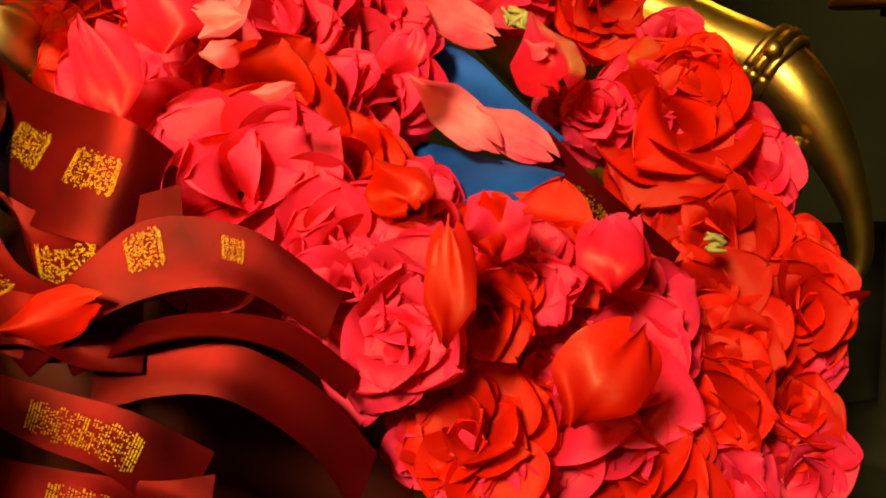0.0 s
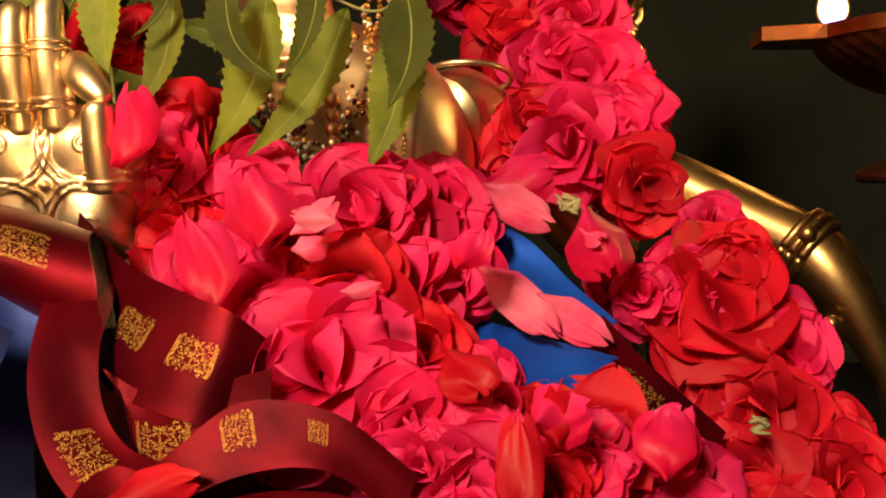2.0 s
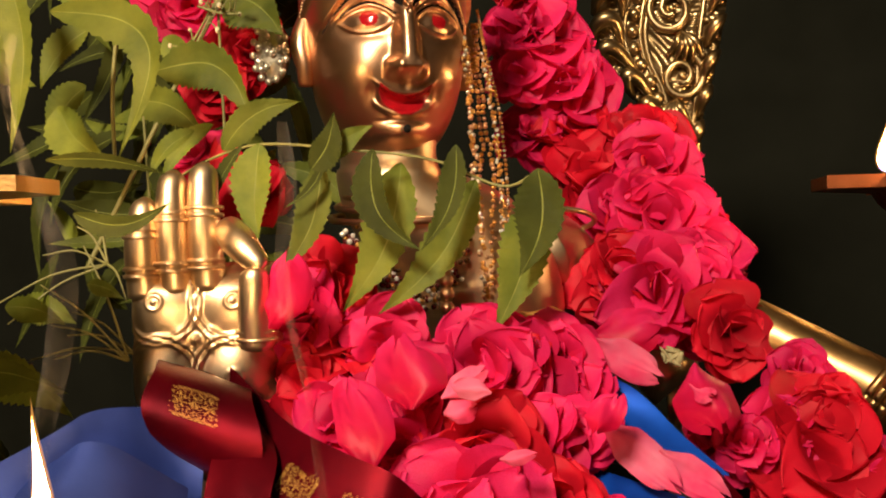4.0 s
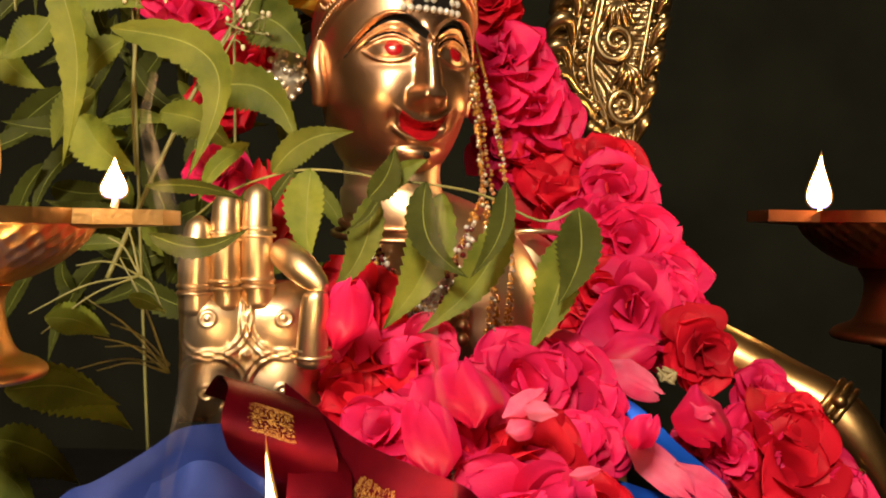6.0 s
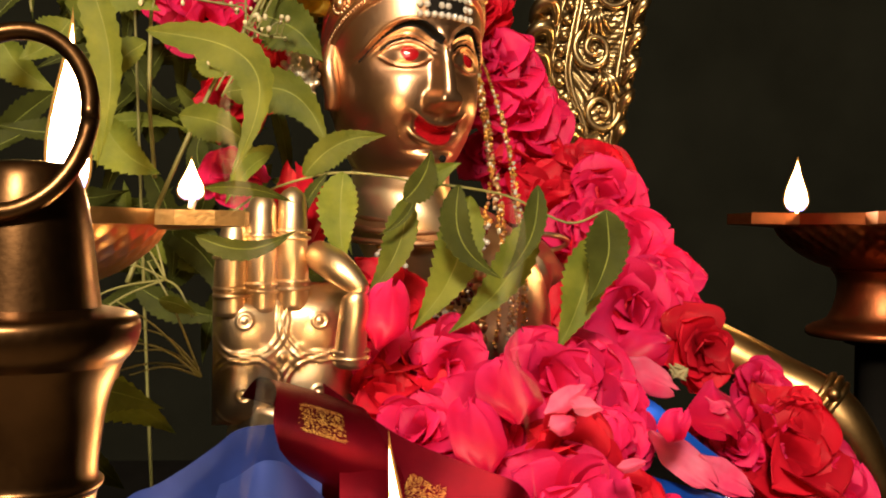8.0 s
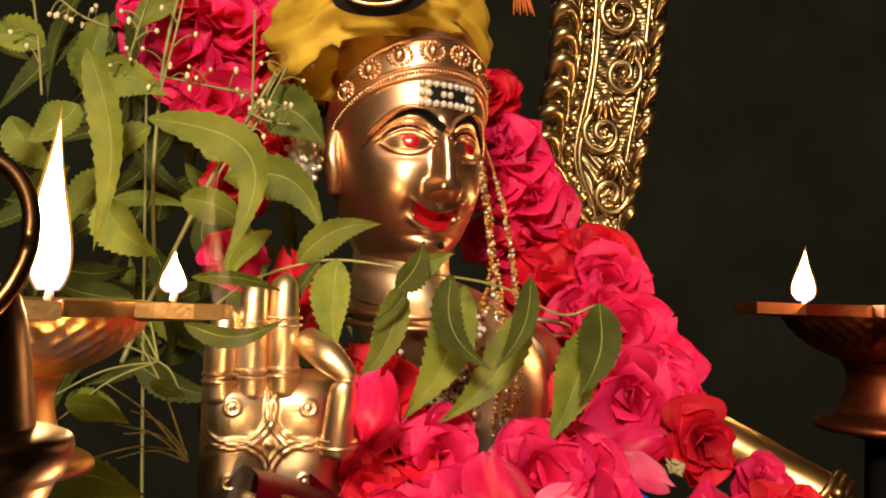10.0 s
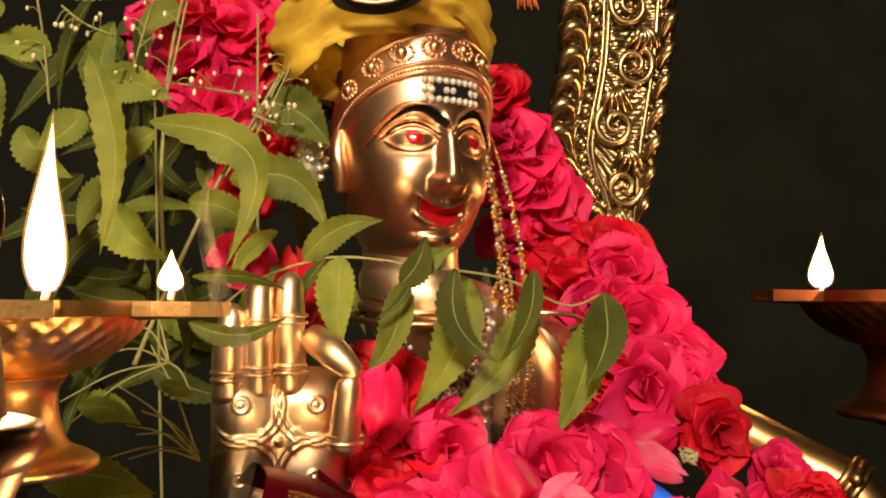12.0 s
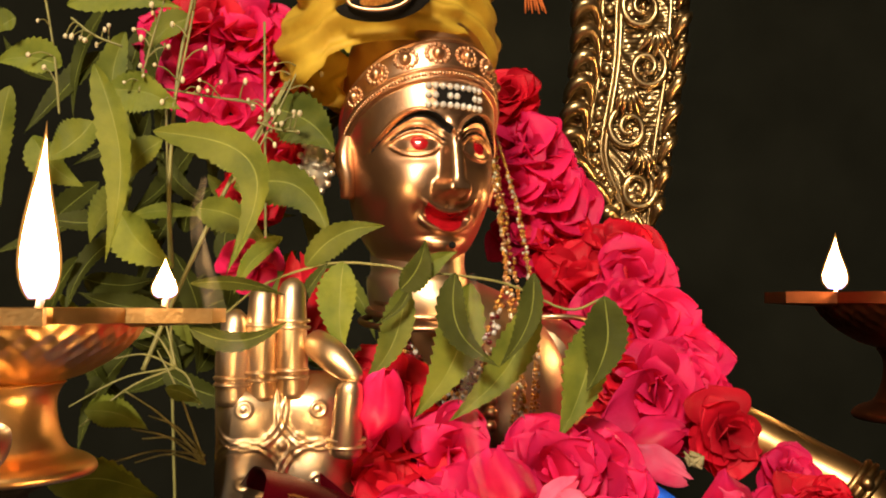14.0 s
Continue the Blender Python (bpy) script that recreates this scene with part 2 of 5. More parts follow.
def band(az):
    """The height of the head band's lower edge."""
    return 0.0345 - 0.0115 * az * az


def bump(x, s, power=2.0):
    return np.exp(-np.abs(x / s) ** power)


def brow_line(dx):
    """The height of a brow's ridge, dx outward from the eye's middle."""
    return 0.0172 - 46.0 * (dx + 0.001) ** 2


def face_radius(az, v):
    """The head's distance from its axis at azimuth az (0 is the face) and height v."""
    t = np.clip((v + 0.064) / 0.128, 0.0, 1.0)
    low = np.where(t < 0.62, np.sqrt(np.maximum(0.0, 1 - ((0.62 - t) / 0.62) ** 2)), np.sqrt(np.maximum(0.0, 1 - ((t - 0.62) / 0.52) ** 2 * 0.75)))
    r = 0.0425 * low ** 0.62
    x = r * np.sin(az)
    front = np.maximum(0.0, np.cos(az))
    out = 0.004 * front ** 2
    # nose: a narrow straight ridge, rounder at the tip, with flared nostrils
    down = np.clip((0.012 - v) / 0.036, 0.0, 1.0)
    wing = np.where(v < -0.024, bump(v + 0.024, 0.0034), 1.0) * np.clip((0.016 - v) / 0.008, 0.0, 1.0)
    out = out + (0.0034 + 0.0095 * down ** 1.2) * bump(x, 0.0036 + 0.0016 * down, 3.0) * wing
    out = out + 0.0052 * (bump(x - 0.0058, 0.0030, 3.0) + bump(x + 0.0058, 0.0030, 3.0)) * bump(v + 0.0235, 0.0040, 3.0)
    for e in (-1, 1):
        dx = e * x - 0.0175
        out = out - 0.0056 * bump(dx, 0.0125, 3.0) * bump(v - 0.002, 0.0095, 3.0)
        out = out + 0.0050 * bump(dx, 0.0085, 3.0) * bump(v + 0.0005, 0.0050, 3.0)
        span = bump(dx - 0.0015, 0.0185, 12.0)
        out = out + 0.0030 * bump(v - brow_line(dx) - 0.0006, 0.0011, 3.0) * span - 0.0014 * bump(v - brow_line(dx) + 0.0020, 0.0012, 3.0) * span
        lid = 0.0072 - 0.0046 * (dx / 0.0105) ** 2
        out = out + 0.0022 * bump(v - lid, 0.0008, 3.0) * bump(dx, 0.0125, 10.0)
        out = out + 0.0014 * bump(v - lid - 0.0030, 0.0007, 3.0) * bump(dx, 0.0135, 10.0)
        under = -0.0062 + 0.0040 * (dx / 0.0105) ** 2
        out = out + 0.0016 * bump(v - under, 0.0008, 3.0) * bump(dx, 0.0115, 10.0)
        out = out + 0.0042 * bump(e * x - 0.0205, 0.0115) * bump(v + 0.025, 0.0130)
        out = out - 0.0012 * bump(e * x - 0.0150, 0.0022) * bump(v + 0.0345, 0.0040)
    smile = -0.0385 + 0.0048 * (x / 0.012) ** 2
    wide = bump(x, 0.0130, 10.0)
    out = out + (0.0018 * bump(v - smile - 0.0034, 0.0012, 3.0) + 0.0022 * bump(v - smile + 0.0064, 0.0016, 3.0)) * wide
    out = out - 0.0042 * bump(v - smile + 0.0012, 0.0030, 4.0) * bump(x, 0.0115, 8.0) + 0.0026 * bump(v - smile + 0.0030, 0.0016) * bump(x, 0.0085, 4.0)
    out = out - 0.0012 * bump(x, 0.0018) * bump(v + 0.0305, 0.0028) - 0.0020 * bump(x, 0.009) * bump(v + 0.0478, 0.0016)
    out = out + 0.0068 * bump(x, 0.0105) * bump(v + 0.0545, 0.0080)
    rise = v - band(az)
    out = r + out * front + 0.0016 * np.clip(rise / 0.0006, 0.0, 1.0)
    return out + 0.0014 * bump(rise - 0.0003, 0.0007, 3.0) + 0.0014 * bump(rise - 0.0058, 0.0008, 3.0) + 0.0012 * bump(rise - 0.0215, 0.0009, 3.0)


def statue_mesh():
    pieces, slots = [], []

    def add(vf, slot):
        pieces.append(vf)
        slots.extend([slot] * len(vf[1]))

    # head
    nu, nv = 300, 300
    az = np.linspace(-math.pi, math.pi, nu, endpoint=False)
    az = (az - 0.62 * np.sin(az))[None, :] + np.zeros((nv, 1))
    high = np.linspace(-0.0638, 0.068, nv)[:, None] + np.zeros((1, nu))
    rad = face_radius(az, high)
    across_face = rad * np.sin(az)
    verts = [head_local(u, v, w) for u, v, w in zip(across_face.ravel(), high.ravel(), (rad * np.cos(az) * 1.02).ravel())]
    faces = [(j * nu + i, j * nu + (i + 1) % nu, (j + 1) * nu + (i + 1) % nu, (j + 1) * nu + i) for j in range(nv - 1) for i in range(nu)]
    add((verts, faces), 0)
    look_of = np.zeros((nv, nu), int)
    front = np.abs(az) < 1.3
    smile = -0.0385 + 0.0048 * (across_face / 0.012) ** 2
    lip = (np.abs(across_face) < 0.0128) & (high - smile > -0.0072 * np.sqrt(np.maximum(0.05, 1 - (across_face / 0.0130) ** 2))) & (high - smile < 0.0024)
    look_of[front & lip] = 1
    for e in (-1, 1):
        dx = e * across_face - 0.0175
        look_of[front & (np.hypot(dx, high - 0.0004) < 0.0041)] = 1
        lid = 0.0072 - 0.0046 * (dx / 0.0105) ** 2
        look_of[front & (np.abs(dx) < 0.0125) & (np.abs(high - lid - 0.0012) < 0.0006)] = 2
        look_of[front & (dx > -0.0150) & (dx < 0.0190) & (np.abs(high - brow_line(dx) + 0.0019) < 0.0021 - 0.04 * (dx + 0.015))] = 2
    slots[-len(faces):] = [int(k) for k in look_of[:-1].ravel()]
    # beads along the head band, and medallions above it
    for k in range(84):
        az = -1.6 + 3.2 * k / 83
        v = band(az) + 0.0030
        r = face_radius(az, v) + 0.0004
        add(ball(head_local(r * math.sin(az), v, 1.02 * r * math.cos(az)), 0.0011, 6, 4), 0)
    for k in range(8):
        az = -1.33 + 2.66 * k / 7
        for m in range(15):
            w = 2 * math.pi * m / 14
            d = 0.0056 if m < 14 else 0.0
            a2, v2 = az + d * math.cos(w) / 0.040, band(az) + 0.0140 + 0.85 * d * math.sin(w)
            r = face_radius(a2, v2)
            add(ball(head_local(r * math.sin(a2), v2, 1.02 * r * math.cos(a2)), 0.0014 if m < 14 else 0.0036, 8, 5), 0)
    # ears, neck and torso
    for e in (-1, 1):
        add(tube([(*head_local(e * 0.0405, 0.012, -0.002), 0.004), (*head_local(e * 0.044, -0.004, 0.0), 0.006), (*head_local(e * 0.0425, -0.016, 0.002), 0.005), (*head_local(e * 0.042, -0.026, 0.0), 0.004)], 16, 10), 0)
    n0 = Vector(head_local(0, -0.05, 0))
    add(tube([(n0.x, n0.y, n0.z + 0.01, 0.030), (n0.x, n0.y, n0.z - 0.015, 0.029), (n0.x + 0.003, n0.y + 0.003, n0.z - 0.035, 0.034), (0.012, 0.060, 0.195, 0.052), (0.018, 0.066, 0.16, 0.056),
              (0.018, 0.066, 0.11, 0.050), (0.018, 0.05, 0.06, 0.058), (0.022, 0.03, 0.0, 0.075), (0.022, 0.02, TABLE, 0.085)], 60, 40, 0.75), 3)
    for z, r in ((0.228, 0.030), (0.222, 0.034), (0.216, 0.038)):
        ring = [(n0.x + 0.006 + r * math.cos(w), n0.y + 0.002 + 0.8 * r * math.sin(w), z - 0.004 * math.sin(-w), 0.0018) for w in np.linspace(-math.pi, math.pi, 24)]
        add(tube(ring, 60, 8), 0)
    # arm towards the flowers, with its armlet
    s1 = (0.0612, 0.0950, 0.1949)
    add(tube([(0.05, 0.075, 0.19, 0.024), (*s1, 0.022), (s1[0] + 0.030, s1[1] + 0.025, s1[2] - 0.035, 0.019), (s1[0] + 0.07, s1[1] + 0.02, s1[2] - 0.08, 0.017)], 24, 20), 3)
    # raised arm and open palm
    pc = Vector((-0.0734, -0.0860, 0.1640))
    add(tube([(-0.035, 0.03, 0.185, 0.024), (-0.085, 0.02, 0.13, 0.022), (pc.x - 0.01, pc.y + 0.03, pc.z - 0.09, 0.020), (pc.x - 0.003, pc.y + 0.012, pc.z - 0.045, 0.019), (pc.x, pc.y + 0.008, pc.z - 0.02, 0.020)], 30, 18), 3)

    def slab(p, q):
        # the palm: a cushion with four round lobes and a flower at its middle
        x, z = (p - 0.5) * 0.062, (q - 0.5) * 0.062
        edge = max(0.0, 1 - (abs(p - 0.5) * 2) ** 6) * max(0.0, 1 - (abs(q - 0.5) * 2) ** 6)
        lobes = 0.0
        for a in (-1, 1):
            for b in (-1, 1):
                d = math.hypot(x - a * 0.0155, z - b * 0.0155)
                lobes += 0.0028 * max(0.0, 1 - (d / 0.0145) ** 2) + 0.0009 * bell(d - 0.0030, 0.0006) + 0.0010 * bell(d, 0.0010) + 0.0013 * bell(d - 0.0150, 0.0009) + 0.0010 * bell(d - 0.0176, 0.0008)
        flower = 0.0
        d, w = math.hypot(x, z), math.atan2(z, x)
        flower += 0.0022 * bell(d, 0.0018) + 0.0016 * bell(d - 0.0062, 0.0030) * max(0.0, math.cos(2 * w)) ** 0.5 if abs(math.cos(2 * w)) > 0 and math.cos(2 * w) > 0 else 0.0022 * bell(d, 0.0018)
        return (pc.x + x, pc.y - 0.006 * edge ** 0.5 - lobes - flower + 0.010 * (1 - edge) + x * 0.22, pc.z + z)

    add(grid(110, 110, slab), 3)
    for k, (px, pz, top) in enumerate(((-0.0220, 0.024, 0.056), (-0.0100, 0.026, 0.067), (0.0030, 0.027, 0.070))):
        y = pc.y + px * 0.22
        add(tube([(pc.x + px, y, pc.z + pz - 0.006, 0.0074), (pc.x + px, y - 0.003, pc.z + pz + 0.012, 0.0070), (pc.x + px * 0.96, y - 0.004, pc.z + top - 0.012, 0.0064), (pc.x + px * 0.94, y - 0.002, pc.z + top - 0.002, 0.0056), (pc.x + px * 0.93, y - 0.001, pc.z + top + 0.002, 0.0020)], 30, 16), 3)
        for rz in (pz + 0.002, pz + 0.005, (pz + top) / 2 + 0.002, (pz + top) / 2 + 0.005):
            ring = [(pc.x + px * 0.98 + 0.0072 * math.cos(w), y - 0.003 + 0.0072 * math.sin(w), pc.z + rz, 0.0010) for w in np.linspace(0, 2 * math.pi, 12)]
            add(tube(ring, 24, 6), 3)
    # thumb and first finger meet
    a0, a1, a2 = (-0.0597, -0.0880, 0.2075), (-0.0507, -0.1000, 0.2025), (-0.0416, -0.1050, 0.1949)
    add(tube([(*a0, 0.0065), (*a1, 0.0068), (*a2, 0.0045), (a2[0] + 0.002, a2[1], a2[2] - 0.002, 0.002)], 24, 14), 3)
    b0, b1, b2 = (-0.0453, -0.0980, 0.1626), (-0.0440, -0.1040, 0.1789), (-0.0429, -0.1060, 0.1898)
    add(tube([(*b0, 0.0072), (*b1, 0.0062), (*b2, 0.0055), (b2[0], b2[1], b2[2] + 0.003, 0.003)], 24, 14), 3)
    for rz in (0.002, 0.005):
        ring = [(b0[0] + 0.0078 * math.cos(w), b0[1] + 0.0078 * math.sin(w), b0[2] + rz, 0.0010) for w in np.linspace(0, 2 * math.pi, 12)]
        add(tube(ring, 24, 6), 3)
    vf = join(*pieces)
    return make_mesh("statue", *vf, [GOLD, RED_GEM, BLACK, SILVER_GOLD], True, slots)


tagged(part("statue", statue_mesh()), "polished gold seated statue with a raised open palm", "statue")


# ---- throne arm ----
def throne_arm():
    base = thing("throne_arm", (0, 0, 0), "gilded throne armrest ending in a curled trunk", "armrest")
    rows = [(*(0.1492, 0.0500, 0.1624), 0.014), (*(0.1721, 0.0400, 0.1511), 0.0145), (*(0.1985, 0.0300, 0.1365), 0.0150), (*(0.2197, 0.0190, 0.1247), 0.0150),
            (*(0.2312, 0.0120, 0.1112), 0.0140), (*(0.2426, 0.0060, 0.0913), 0.0100), (*(0.2515, 0.0040, 0.0676), 0.0062), (*(0.2541, 0.0040, 0.0457), 0.0045), (*(0.2452, 0.0040, 0.0345), 0.0035), (*(0.2407, 0.0040, 0.0307), 0.0012)]
    part("rail", make_mesh("rail", *tube(rows, 70, 24), ARM_GOLD), base)
    strut = [(*(0.2279, 0.0040, 0.0965), 0.006), (*(0.2285, 0.0060, 0.0817), 0.0042), (*(0.2221, 0.0100, 0.0562), 0.004), (*(0.2169, 0.0200, 0.0228), 0.006), (*(0.2147, 0.0200, -0.0142), 0.008)]
    low = strut[-1]
    strut.append((low[0], low[1], TABLE, 0.012))
    part("strut", make_mesh("strut", *tube(strut, 40, 14), ARM_GOLD), base)
    c = Vector((0.2197, 0.0190, 0.1247))
    d = (Vector((0.2312, 0.0120, 0.1112)) - Vector((0.1985, 0.0300, 0.1365))).normalized()
    a = d.cross(Vector((0, 0, 1))).normalized()
    b = a.cross(d)
    for off, r in ((-0.004, 0.0165), (0.0, 0.0172), (0.0045, 0.0162)):
        ring = [(*(c + d * off + a * r * math.cos(w) + b * r * math.sin(w)), 0.0022) for w in np.linspace(0, 2 * math.pi, 20)]
        part("ring", make_mesh("ring", *tube(ring, 48, 8), ARM_GOLD), base)
    part("finial_knob", make_mesh("finial_knob", *ball((0.2178, 0.0020, 0.1325), 0.0042), ARM_GOLD), base)
    part("boss", make_mesh("boss", *ball((0.2259, -0.0040, 0.0949), 0.0042), ARM_GOLD), base)
    return base


throne_arm()


# ---- arch ----
def arch():
    base = thing("back_arch", (0, 0, 0), "ornate embossed gilt arch standing behind the statue", "arch")
    Y = 0.27
    left = [(0.1030, Y, 0.5400), (0.0996, Y, 0.4786), (0.0980, Y, 0.4216), (0.0876, Y, 0.3650), (0.0900, Y, 0.3400), (0.1084, Y, 0.3180), (0.1300, Y, 0.2800), (0.1350, Y, 0.2340)]
    right = [(0.2000, Y, 0.5400), (0.1964, Y, 0.4788), (0.1912, Y, 0.4219), (0.1827, Y, 0.3654), (0.1780, Y, 0.3400), (0.1725, Y, 0.3160), (0.1611, Y, 0.2722), (0.1550, Y, 0.2250)]
    lo, hi = left[-1], right[-1]
    left.append((lo[0], Y, TABLE))
    right.append((hi[0] + 0.01, Y, TABLE))
    L, R = spline(left, 300), spline(right, 300)

    def relief(s, q):
        k = min(int(s * 299), 299)
        p = L[k] + (R[k] - L[k]) * q
        chased = 0.0016 * math.sin(380 * p[0] + 3 * math.sin(90 * p[2])) * math.sin(300 * p[2] + 2 * math.sin(140 * p[0]))
        return (p[0], p[1] - 0.003 * min(1.0, min(q, 1 - q) / 0.03) - chased, p[2])

    back = [(v[0], v[1] + 0.006, v[2]) for v in grid(60, 3, relief)[0]]
    part("panel", make_mesh("panel", *join(grid(400, 60, relief), (back, grid(60, 3, relief)[1])), ARCH_GOLD), base)

    def at(q, z, out=0.0):
        """A place on the panel's face, q across it, at height z."""
        a, b = np.interp(-z, -L[:, 2], L[:, 0]), np.interp(-z, -R[:, 2], R[:, 0])
        return (a + (b - a) * q, Y - 0.003 - out, z)

    # overlapping curls along the inner edge, tongues along the outer edge
    for z in np.arange(0.530, 0.225, -0.0212):
        rows = [(*at(-0.01, z - 0.012, 0.002), 0.0020), (*at(0.005, z - 0.003, 0.008), 0.0046), (*at(0.07, z + 0.0035, 0.011), 0.0060), (*at(0.15, z + 0.0025, 0.010), 0.0056), (*at(0.20, z - 0.006, 0.006), 0.0040), (*at(0.215, z - 0.016, 0.002), 0.0018)]
        part("curl", make_mesh("curl", *tube(rows, 26, 12), ARCH_GOLD), base)
    for z in np.arange(0.530, 0.225, -0.0255):
        rows = [(*at(0.88, z - 0.010, 0.002), 0.0020), (*at(0.90, z - 0.001, 0.006), 0.0044), (*at(0.95, z + 0.006, 0.008), 0.0046), (*at(1.0, z + 0.012, 0.003), 0.0016)]
        part("tongue", make_mesh("tongue", *tube(rows, 20, 10), ARCH_GOLD), base)
        part("bead", make_mesh("bead", *ball(at(0.865, z + 0.009, 0.003), 0.0030, 10, 7), ARCH_GOLD), base)
    for z in np.arange(0.532, 0.225, -0.0126):
        part("bead", make_mesh("bead", *ball(at(0.305, z, 0.0025), 0.0050, 14, 9), ARCH_GOLD), base)
    for q in (0.245, 0.365, 0.405, 0.825):
        rows = [(*at(q, z, 0.002), 0.0016 if q < 0.4 else 0.0022) for z in np.linspace(0.54, 0.22, 18)]
        part("ridge", make_mesh("ridge", *tube(rows, 60, 8), ARCH_GOLD), base)
    # scrolls that turn to either side in turn, with fronds between them
    for k, z in enumerate(np.arange(0.520, 0.235, -0.050)):
        side = 1 if k % 2 else -1
        cx, _, cz = at(0.615 - 0.035 * side, z)
        rows = []
        for m in range(16):
            w, r = 0.5 * math.pi + side * (0.6 + 0.62 * m), 0.0168 * (1 - m / 19)
            rows.append((cx + r * math.cos(w), Y - 0.006 - 0.003 * m / 15, cz + 1.1 * r * math.sin(w), 0.0034 - 0.0011 * m / 15))
        part("scroll", make_mesh("scroll", *tube(rows, 70, 10), ARCH_GOLD), base)
        part("boss", make_mesh("boss", *ball((cx, Y - 0.010, cz), 0.0034, 12, 8), ARCH_GOLD), base)
        for m in range(5):
            lean = side * (-0.9 + 0.38 * m)
            a = Vector(at(0.615 + 0.06 * side, z - 0.017, 0.004))
            tip = a + Vector((0.019 * math.sin(lean) + 0.004 * side, 0.001, -0.008 - 0.017 * math.cos(lean)))
            mid = (a + tip) / 2 + Vector((0.003 * side, -0.004, 0.002))
            part("frond", make_mesh("frond", *tube([(*a, 0.0018), (*mid, 0.0032), (*tip, 0.0010)], 16, 8), ARCH_GOLD), base)
    return base


arch()


# ---- roses ----
def petal_mesh(name, seed, mat, curl=0.5, wide=1.0):
    """A cupped petal of unit height, its foot at the origin, leaning out along +y."""
    rnd = random.Random(seed)
    ph = [rnd.uniform(0, 6.28) for _ in range(4)]

    def f(s, q):
        s = 1 - (1 - s) ** 1.7
        x = math.sin(0.5 * math.pi * (2 * q - 1))
        swell = math.sin(0.5 * math.pi * min(1.0, (0.12 + s) / 0.68)) if s < 0.56 else max(0.006, 1 - ((s - 0.56) / 0.44) ** 2.8) ** 0.5
        half = wide * 0.66 * swell
        edge = s ** 2.2
        ruffle = edge * (0.038 * math.sin(3.1 * x + ph[0]) + 0.026 * math.sin(6.3 * x + ph[1]) + 0.014 * math.sin(11 * x + 3 * s + ph[3]))
        top = s * (1 + 0.040 * edge * math.sin(3.4 * x + ph[2]) - 0.035 * edge * bell(x - 0.25 * math.sin(ph[0]), 0.22))
        cup = 0.42 * half * x * x
        out = 0.32 * math.sin(s * 1.6) - cup + curl * max(0.0, s - 0.58) ** 1.6 * 2.2 + ruffle + 0.006 * s * math.sin(16 * x + ph[3])
        return (half * x, out, top - curl * 0.55 * max(0.0, s - 0.68))

    return make_mesh(name, *grid(13, 17, f), mat)


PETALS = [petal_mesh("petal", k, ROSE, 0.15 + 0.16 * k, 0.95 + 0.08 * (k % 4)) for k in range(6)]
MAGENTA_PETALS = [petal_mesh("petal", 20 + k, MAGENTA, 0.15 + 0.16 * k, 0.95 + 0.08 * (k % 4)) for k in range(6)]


def facing(place, towards, roll=0.0):
    """A pose at place whose z axis points towards a direction."""
    q = Vector(towards).to_track_quat("Z", "Y").to_matrix().to_4x4()
    return Matrix.Translation(place) @ q @ pose(0, 0, 0, 0, 0, roll)


ROSE_SEED = [0]


def rose(place, size, towards=(0, -1, 0.35), petals=None, label="full-blown red rose in the garland", group="roses of the garland", full=1.0):
    """A rose of that radius, its mouth pointing towards a direction."""
    ROSE_SEED[0] += 1
    rnd = random.Random(ROSE_SEED[0])
    base = thing("rose", (0, 0, 0), label, "rose", group)
    base.matrix_world = facing(place, (towards[0] + rnd.uniform(-0.3, 0.3), towards[1], towards[2] + rnd.uniform(-0.3, 0.3)), rnd.uniform(0, 360))
    pink = 0.78 if place[0] < 0.10 and place[1] < -0.04 else 0.5
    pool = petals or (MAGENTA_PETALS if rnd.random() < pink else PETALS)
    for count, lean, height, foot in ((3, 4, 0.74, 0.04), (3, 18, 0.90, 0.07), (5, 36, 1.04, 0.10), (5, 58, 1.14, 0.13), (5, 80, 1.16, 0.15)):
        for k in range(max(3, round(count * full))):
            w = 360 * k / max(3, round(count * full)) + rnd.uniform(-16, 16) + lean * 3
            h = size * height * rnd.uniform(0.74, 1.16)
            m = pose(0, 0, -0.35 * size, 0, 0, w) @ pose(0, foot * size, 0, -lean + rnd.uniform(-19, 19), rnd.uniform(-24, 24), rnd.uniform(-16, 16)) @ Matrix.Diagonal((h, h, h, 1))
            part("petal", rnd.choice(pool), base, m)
    return base


rose((0.0441, 0.1520, 0.3401), 0.0218)
rose((0.0563, 0.1570, 0.3349), 0.0265)
rose((0.0402, 0.1520, 0.3742), 0.0167)
rose((0.0696, 0.1520, 0.3022), 0.0246)
rose((0.0754, 0.1520, 0.2725), 0.0261)
rose((0.0477, 0.1520, 0.2725), 0.0190)
rose((0.0413, 0.1420, 0.3069), 0.0175)
rose((0.1130, 0.1420, 0.2679), 0.0225)
rose((0.0862, 0.1320, 0.2366), 0.0265)
rose((0.1203, 0.1270, 0.2460), 0.0220)
rose((0.1238, 0.0930, 0.2128), 0.0240)
rose((0.1109, 0.1010, 0.2271), 0.0145)
rose((0.1439, 0.1010, 0.2032), 0.0145)
rose((0.1052, 0.1010, 0.2079), 0.0145)
rose((0.1040, 0.1120, 0.2179), 0.0203)
rose((0.1189, 0.0480, 0.1743), 0.0265)
rose((0.1428, 0.0560, 0.1819), 0.0173)
rose((0.1415, 0.0560, 0.1630), 0.0173)
rose((0.1007, 0.0560, 0.1862), 0.0173)
rose((0.0966, 0.0620, 0.1747), 0.0214)
rose((0.1415, 0.0720, 0.1909), 0.0183)
rose((0.1526, 0.0220, 0.1545), 0.0190)
rose((0.1806, 0.0070, 0.1380), 0.0122)
